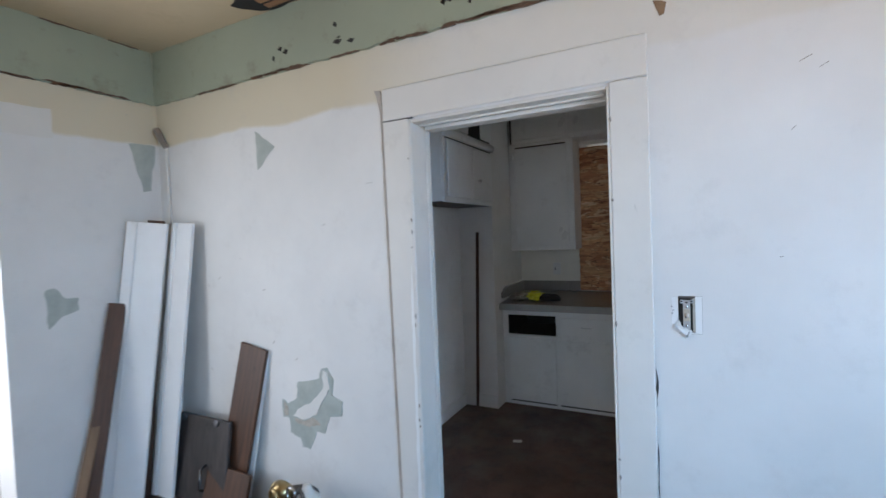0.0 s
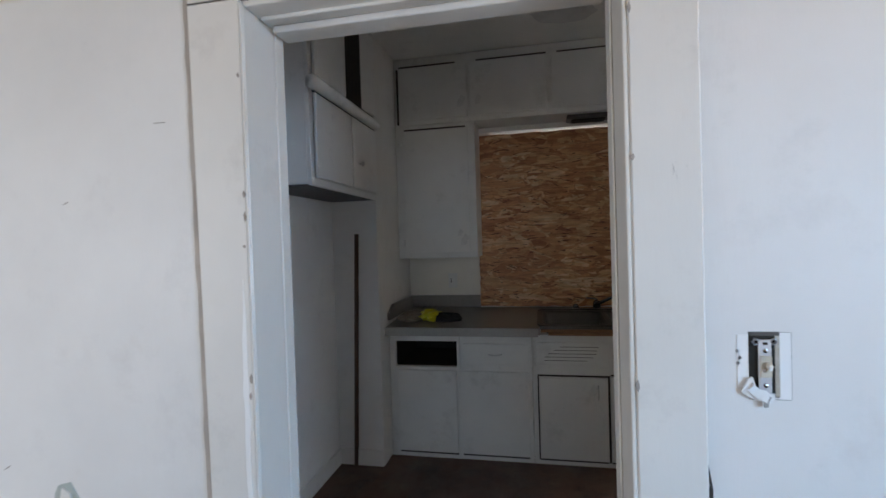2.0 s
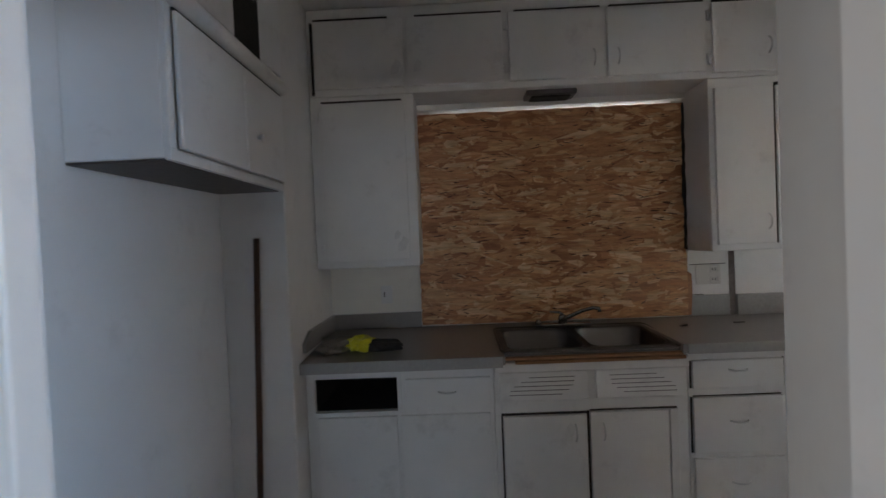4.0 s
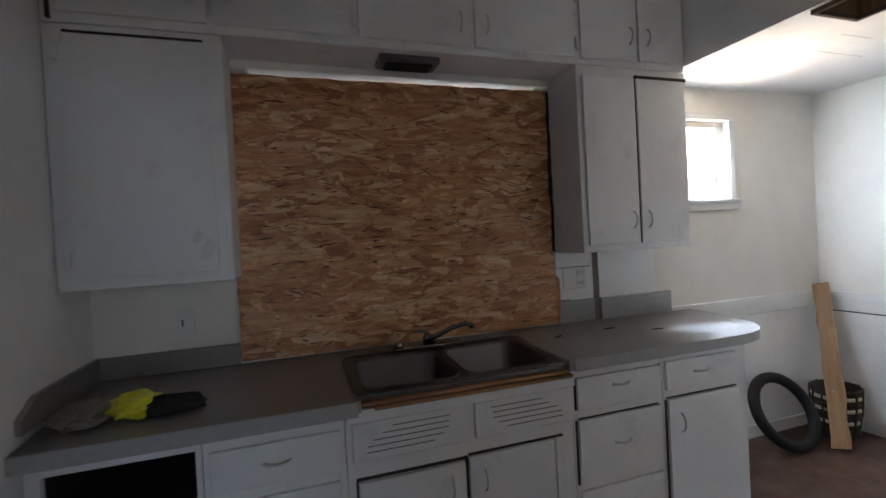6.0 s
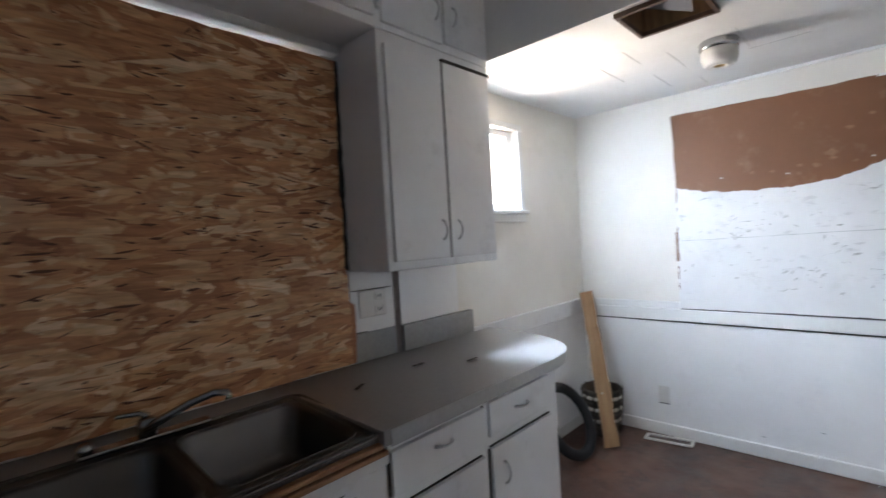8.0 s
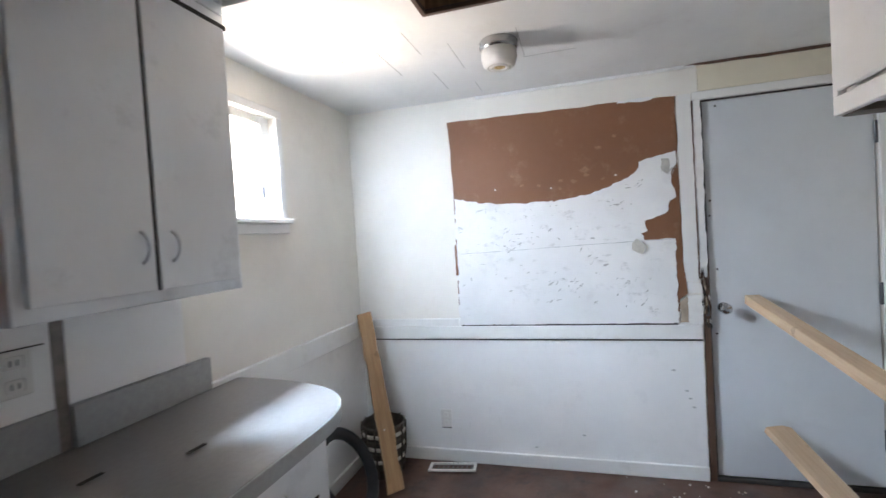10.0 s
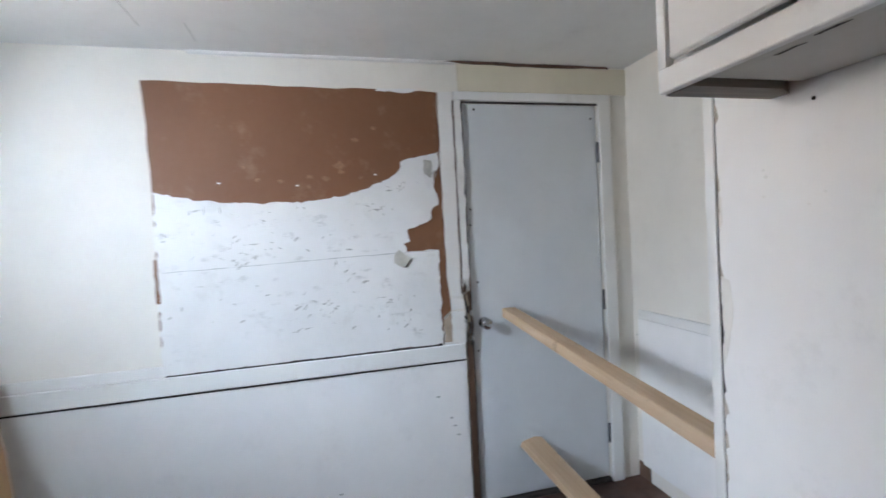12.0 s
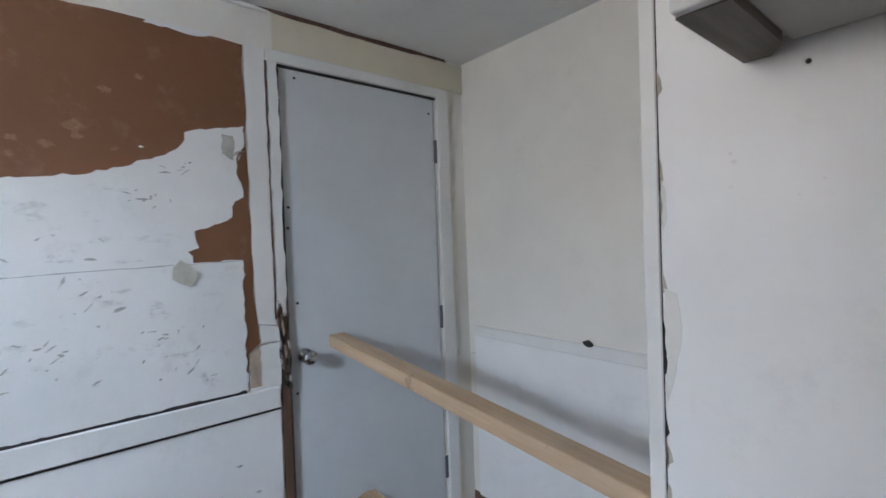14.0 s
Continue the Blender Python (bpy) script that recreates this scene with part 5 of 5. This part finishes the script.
part("lining", boxes([(HX0 + 0.001, HX0 + 0.005, HY0, HY1, 2.256, 2.61), (HX1 - 0.005, HX1 - 0.001, HY0, HY1, 2.256, 2.61), (HX0, HX1, HY0 + 0.001, HY0 + 0.005, 2.256, 2.61), (HX0, HX1, HY1 - 0.005, HY1 - 0.001, 2.256, 2.61)]), timber("dusty_wood", (0.30, 0.18, 0.09), (0.14, 0.08, 0.04), 2), hole)
part("bent_tin", leaning(box(-0.10, 0.10, -0.11, 0.11, -0.002, 0.002), pose(2.32, 5.06, 2.33, 24, 18, 12)), IRON, hole, "bent dark tin flap")
SEAM = plain("grey_seam", (0.50, 0.50, 0.48), 0.8)
seams = thing("ceiling_seam", (2.9, 5.2, 2.25), "fine open joints in the ceiling boards", "ceiling joint", kind="structure")
for x0, x1, y in ((2.72, 3.06, 5.515), (2.78, 3.10, 5.195), (3.08, 3.38, 5.357), (3.33, 3.50, 5.19), (2.45, 2.80, 5.70), (2.60, 2.84, 5.34)):
    part("joint", ragged([(x0, y - 0.0015), (x1, y - 0.001), (x1, y + 0.002), (x0, y + 0.0015)], "z", 2.2535, 2.256, 0.05, 0.001, int(x0 * 100)), SEAM, seams)
for y0, y1, x in ((4.66, 4.90, 3.08),):
    part("joint", ragged([(x - 0.002, y0), (x + 0.002, y0), (x + 0.002, y1), (x - 0.0015, y1)], "z", 2.2535, 2.256, 0.05, 0.001, 7), SEAM, seams)
part("joint", box(2.74, 3.06, 4.893, 4.897, 2.2535, 2.256), SEAM, seams)
cove = thing("ceiling_trim", (3.58, 5.0, 2.24), "thin white ceiling strip with an open dark gap", "trim", kind="structure")
part("strip", box(3.585, 3.599, 4.05, 5.25, 2.238, 2.254, 0.003), DINING_TRIM, cove)
part("gap", ragged([(3.18, 2.246), (4.02, 2.248), (3.9, 2.2545), (3.18, 2.2545)], "x", 3.596, 3.601, 0.06, 0.002, 62), CRACK, cove, "dark open gap")
part("upper_panel", box(3.590, 3.599, 3.082, 4.04, 2.108, 2.244), painted("cream_panel", (0.72, 0.66, 0.52), (0.5, 0.45, 0.35), 0.3), cove, "cream strip of wall above the door")
corner = plank("corner_plank", (3.500, 6.045, 0.955), (3.172, 5.755, -0.008), (0.56, -0.83, 0), 0.098, 0.038, PINE_Z, "orange-brown rough timber leaning in the corner", "timber", worn=0.006, seed=3)
BX, BY = 3.385, 5.905
basket = thing("basket", (BX, BY, 0), "round dark basket with pale woven bands", "basket")
BK = plain("dark_wicker", (0.06, 0.045, 0.032), 0.75, 0.4, 40)
PALE = plain("pale_wicker", (0.55, 0.50, 0.42), 0.75, 0.25, 40)
part("wall", lathe([(0.098, -0.01), (0.122, 0.16), (0.127, 0.305), (0.131, 0.31), (0.121, 0.307), (0.113, 0.16), (0.09, 0.0)], (BX, BY, 0), 28), BK, basket, smooth=True)
for zz, rr, mt in ((0.298, 0.130, BK), (0.255, 0.128, PALE), (0.215, 0.127, BK), (0.18, 0.125, PALE), (0.14, 0.121, BK), (0.10, 0.115, PALE), (0.05, 0.108, BK)):
    part("band", lathe([(rr, zz - 0.012), (rr + 0.007, zz - 0.006), (rr + 0.007, zz + 0.006), (rr, zz + 0.012)], (BX, BY, 0), 28, caps=False), mt, basket)
for k in range(14):
    a = 2 * math.pi * k / 14
    part("stake", tube([(BX + q * math.cos(a), BY + q * math.sin(a), zz) for q, zz in ((0.104, 0.0), (0.131, 0.16), (0.137, 0.312))], 0.0065, 6), BK if k % 4 else PALE, basket)
tyre = thing("tyre", (2.93, 5.94, 0), "small black rubber tyre leaning on the wall", "tyre")
ring = [(2.955 + 0.215 * math.cos(a), 5.935 + 0.105 * math.sin(a), 0.204 + 0.183 * math.sin(a)) for a in (2 * math.pi * k / 48 for k in range(48))]
part("casing", tube(ring, 0.033, 14, closed=True), RUBBER, tyre, smooth=True)
grille = thing("floor_vent", (3.49, 5.51, 0), "loose white floor vent grille lying on the floor", "vent")
gm = pose(3.492, 5.508, -0.011, 0, 5, 8)
part("frame", leaning(boxes([(-0.058, -0.042, -0.145, 0.145, 0.002, 0.014), (0.042, 0.058, -0.145, 0.145, 0.002, 0.014), (-0.042, 0.042, -0.145, -0.128, 0.002, 0.014), (-0.042, 0.042, 0.128, 0.145, 0.002, 0.014)], 0.002), gm), PLASTIC, grille)
for k in range(9):
    part("slat", leaning(box(-0.042, 0.042, -0.116 + 0.029 * k - 0.003, -0.116 + 0.029 * k + 0.003, 0.003, 0.010), gm), IRON, grille)
out3 = thing("wall_outlet", (3.585, 5.557, 0.26), "white wall outlet low on the panel", "outlet")
part("plate", box(3.583, 3.5895, 5.522, 5.592, 0.205, 0.32, 0.003), PLASTIC, out3)
for zz in (0.238, 0.287):
    part("socket", box(3.581, 3.5835, 5.542, 5.572, zz - 0.015, zz + 0.015, 0.004), PLASTIC, out3)
part("gap", box(3.586, 3.5897, 5.525, 5.59, 0.199, 0.204), CRACK, out3)
paper = tagged(mesh_object("paper_scrap", leaning(box(-0.03, 0.03, -0.018, 0.018, 0, 0.003), pose(-0.37, 4.86, -0.0115, 0, 0, 20)), PLASTIC), "small white paper scrap on the floor", "debris")
PALE_FLAKE = plain("pale_wood_flake", (0.52, 0.42, 0.30), 0.8)
latch_box = tagged(mesh_object("strike_plate", box(3.578, 3.588, 4.034, 4.052, 0.90, 0.97, 0.002), IRON), "dark metal latch plate on the splintered jamb", "latch")
rng = random.Random(23)
part('ceiling_crack', ragged([(3.20, 2.243), (3.6, 2.238), (4.0, 2.241), (4.10, 2.250), (4.05, 2.2545), (3.20, 2.2545)], 'x', 3.583, 3.5895, 0.06, 0.003, 19), RAW_Z, frame_d, 'brown open joint at the ceiling')
for k in range(34):
    z0 = rng.uniform(0.82, 1.12)
    y0 = rng.uniform(4.026, 4.066)
    part("splinter", ragged([(y0, z0), (y0 + 0.006, z0 + 0.01), (y0 + 0.004, z0 + rng.uniform(0.03, 0.08)), (y0 - 0.003, z0 + 0.02)], "x", 3.576, 3.588, 0.02, 0.002, 200 + k), (RAW_Z, CRACK, DINING_TRIM, RAW_Z, CRACK, PALE_FLAKE)[k % 6], frame_d)

# scuffs on the torn facing
scuffs = bmesh.new()
CLUSTERS = ((4.463, 1.54, 0.025, 10), (4.36, 1.655, 0.04, 8), (4.205, 1.71, 0.018, 14), (4.60, 1.205, 0.05, 9), (4.42, 1.07, 0.07, 14), (4.61, 0.985, 0.012, 3), (4.72, 1.09, 0.08, 22),
            (4.35, 0.96, 0.04, 6), (4.70, 1.34, 0.14, 12), (5.06, 1.39, 0.05, 16), (5.13, 1.34, 0.04, 10), (4.95, 1.50, 0.14, 14), (4.85, 0.99, 0.05, 4), (5.2, 1.15, 0.12, 10), (5.25, 1.5, 0.1, 8))
for cy, cz, spread, count in CLUSTERS:
    for k in range(count):
        y0, z0 = min(5.39, rng.gauss(cy, spread)), min(1.56 if cy > 4.5 else 1.74, max(0.9, rng.gauss(cz, spread * 0.6)))
        ln, w, a = rng.choice((rng.uniform(0.006, 0.024), rng.uniform(0.02, 0.05))), rng.uniform(0.002, 0.011), rng.gauss(-0.35, 0.5)
        outline = []
        for j in range(7):
            u = 2 * math.pi * j / 7
            r = 0.5 * rng.uniform(0.3, 1.2)
            du, dv = r * ln * math.cos(u), r * w * math.sin(u)
            outline.append(scuffs.verts.new((3.5842, y0 + du * math.cos(a) - dv * math.sin(a), z0 + du * math.sin(a) + dv * math.cos(a))))
        scuffs.faces.new(outline)
tagged(part("scuff", scuffs, plain("grey_scuff", (0.45, 0.435, 0.405), 0.8, 0.35, 60), torn, "dark scratches in the white facing"), kind="stuff")
part("crease", ragged([(4.19, 1.326), (4.6, 1.318), (5.1, 1.306), (5.40, 1.300), (5.40, 1.3025), (5.1, 1.3085), (4.6, 1.321), (4.19, 1.3285)], "x", 3.5836, 3.5846, 0.03, 0.0015, 70), SEAM, torn, "fine crease across the facing")
part("curl", ragged([(4.406, 1.314), (4.384, 1.338), (4.332, 1.297), (4.358, 1.250), (4.409, 1.279)], "x", 3.574, 3.5838, 0.02, 0.005, 71), plain("scrap_backing", (0.55, 0.52, 0.45), 0.8, 0.15), torn, "curled scrap of facing")
DUST = plain("pale_dust_smear", (0.27, 0.150, 0.088), 0.9, 0.3, 90)
for cy, cz, r in ((4.638, 1.75, 0.03), (4.63, 1.72, 0.016), (4.56, 1.867, 0.017), (4.47, 1.922, 0.014), (4.78, 1.655, 0.012), (4.774, 1.70, 0.018), (5.055, 1.747, 0.014), (5.0, 1.69, 0.012), (4.9, 1.68, 0.014), (4.70, 1.69, 0.02), (4.54, 1.69, 0.012)):
    ring = []
    for j in range(11):
        u, q = 2 * math.pi * j / 11, r * rng.uniform(0.5, 1.2)
        ring.append((cy + q * math.cos(u), cz + q * 0.7 * math.sin(u)))
    part("dust_smear", ragged(ring, "x", 3.5872, 3.5885, 0.01, 0.003, int(cy * 100)), DUST, torn, "pale dusty smear")
for cy, cz in ((4.474, 1.702), (5.159, 1.678), (4.83, 1.66)):
    part("nail_spot", ragged([(cy - 0.008, cz), (cy, cz + 0.005), (cy + 0.008, cz), (cy, cz - 0.004)], "x", 3.5862, 3.5872, 0.01, 0.001, int(cz * 1000)), PANEL_PAINT, torn, "small white nail spot")
part("paper_edge", ragged([(4.30, 2.090), (4.45, 2.098), (4.44, 2.112), (4.25, 2.108)], "x", 3.584, 3.590, 0.02, 0.004, 72), WHITE_BOARD, torn, "torn paper edge")
part("side_strip", ragged([(5.418, 1.17), (5.434, 1.17), (5.434, 1.36), (5.42, 1.36)], "x", 3.583, 3.590, 0.03, 0.003, 73), HARDBOARD, torn)
part("splotch", ragged([(4.20, 1.68), (4.235, 1.70), (4.235, 1.77), (4.20, 1.765)], "x", 3.5838, 3.586, 0.02, 0.006, 74), plain("grey_stain", (0.42, 0.40, 0.36), 0.8), torn)
CHALK = plain("white_chalky_paint", (0.80, 0.79, 0.76), 0.6, 0.06)
PEEL = plain("cream_peeling_paint", (0.76, 0.74, 0.69), 0.5, 0.05)
PLASTER = plain("chipped_plaster", (0.50, 0.44, 0.36), 0.85)
# marks on alcove and partition
marks = thing("wall_mark", (2.9, 3.09, 0.96), "small dark hole in the alcove rail", "wall mark", kind="structure")
part("hole", ragged([(2.872, 0.938), (2.895, 0.957), (2.925, 0.945), (2.91, 0.930), (2.885, 0.930)], "y", 3.0965, 3.0985, 0.012, 0.003, 75), CRACK, marks)
part("rail_joint", box(3.546, 3.589, 3.080, 3.0825, 0.788, 0.791), SEAM, marks)
part("corner_hole", box(3.505, 3.598, 3.081, 3.085, -0.01, 0.075), RAW_Z, marks, "dark bare corner at the floor")
for k in range(16):
    z0, w = rng.uniform(0.65, 1.64), rng.uniform(0.003, 0.012)
    part("chip", ragged([(2.2615, z0), (2.2615 - w, z0 + 0.01), (2.2605 - w * 0.6, z0 + rng.uniform(0.02, 0.05)), (2.2615, z0 + 0.05)], "y", 3.8378, 3.8386, 0.012, 0.002, 500 + k), PLASTER if k % 3 else CRACK, post, "chipped paint edge")
for k in range(18):
    z0, y0 = rng.uniform(0.98, 2.05), rng.uniform(4.036, 4.062)
    part("chip", ragged([(y0, z0), (y0 + 0.008, z0 + 0.006), (y0 + 0.006, z0 + rng.uniform(0.012, 0.045)), (y0 - 0.003, z0 + 0.02)], "x", 3.5805, 3.583, 0.01, 0.003, 540 + k), RAW_Z if k % 2 else PLASTER, frame_d, "chipped paint showing wood")
for z0, y0 in ((2.02, 3.96), (1.52, 4.005), (1.44, 4.01), (1.15, 3.985), (0.80, 4.0), (1.98, 3.30), (0.62, 3.99)):
    part("nail_hole", lathe([(0.006, 0), (0.005, -0.001), (0.002, -0.0015)], (3.6, y0, z0), 8, "x"), CRACK, leaf)
for y0, z0 in ((4.224, 0.597), (4.163, 0.483), (4.147, 0.441), (4.13, 0.392), (4.72, 0.20), (5.0, 0.11)):
    part("mark", ragged([(y0 - 0.012, z0), (y0, z0 + 0.006), (y0 + 0.014, z0 + 0.003), (y0, z0 - 0.004)], "x", 3.588, 3.5895, 0.01, 0.002, int(z0 * 900)), SEAM, lower, "small dent in the panel")
rub = thing("scrape_mark", (0.6195, 3.9, 1.3), "dark scrapes on the short wall", "wall mark", kind="structure")
for k in range(7):
    y0, z0 = rng.uniform(3.80, 4.0), rng.uniform(0.85, 1.65)
    part("scrape", ragged([(y0, z0), (y0 + 0.012, z0 + 0.004), (y0 + 0.010, z0 + 0.007), (y0, z0 + 0.004)], "x", 0.6190, 0.6205, 0.01, 0.002, 400 + k), SEAM, rub)

# white specks and peeling paint on the partition panel
for cx, cz, r in ((2.145, 1.50, 0.004), (2.14, 1.486, 0.006), (2.145, 1.445, 0.005), (2.024, 1.445, 0.004), (2.054, 1.424, 0.003)):
    part("speck", ragged([(cx - r, cz), (cx, cz + r * 0.7), (cx + r, cz), (cx, cz - r * 0.6)], "y", 3.8378, 3.8388, 0.01, 0.001, int(cz * 990)), CHALK, post, "white speck")
part("peel", ragged([(2.258, 1.27), (2.236, 1.262), (2.228, 1.20), (2.240, 1.14), (2.250, 1.08), (2.258, 1.06)], "y", 3.8378, 3.8388, 0.02, 0.004, 611), PEEL, post, "peeling cream paint")
part("peel", ragged([(2.258, 1.47), (2.250, 1.45), (2.248, 1.40), (2.258, 1.38)], "y", 3.8378, 3.8388, 0.02, 0.003, 612), PEEL, post, "peeling cream paint")
part("screw", lathe([(0.004, 0), (0.004, 0.001), (0.002, 0.0015)], (2.04, 3.838, 1.618), 8, "y"), CRACK, post)
# plaster crumbs by the back door
for k in range(14):
    cx, cy, r = rng.uniform(3.38, 3.56), rng.uniform(3.9, 4.5), rng.uniform(0.002, 0.007)
    crumb = tagged(mesh_object("plaster_crumb", box(cx - r, cx + r, cy - r * 0.7, cy + r * 0.7, -0.012, -0.012 + r * 0.7, r * 0.2), CHALK if k % 3 else PLASTER), "small pale plaster crumb on the floor", "debris", "crumbs by the back door")
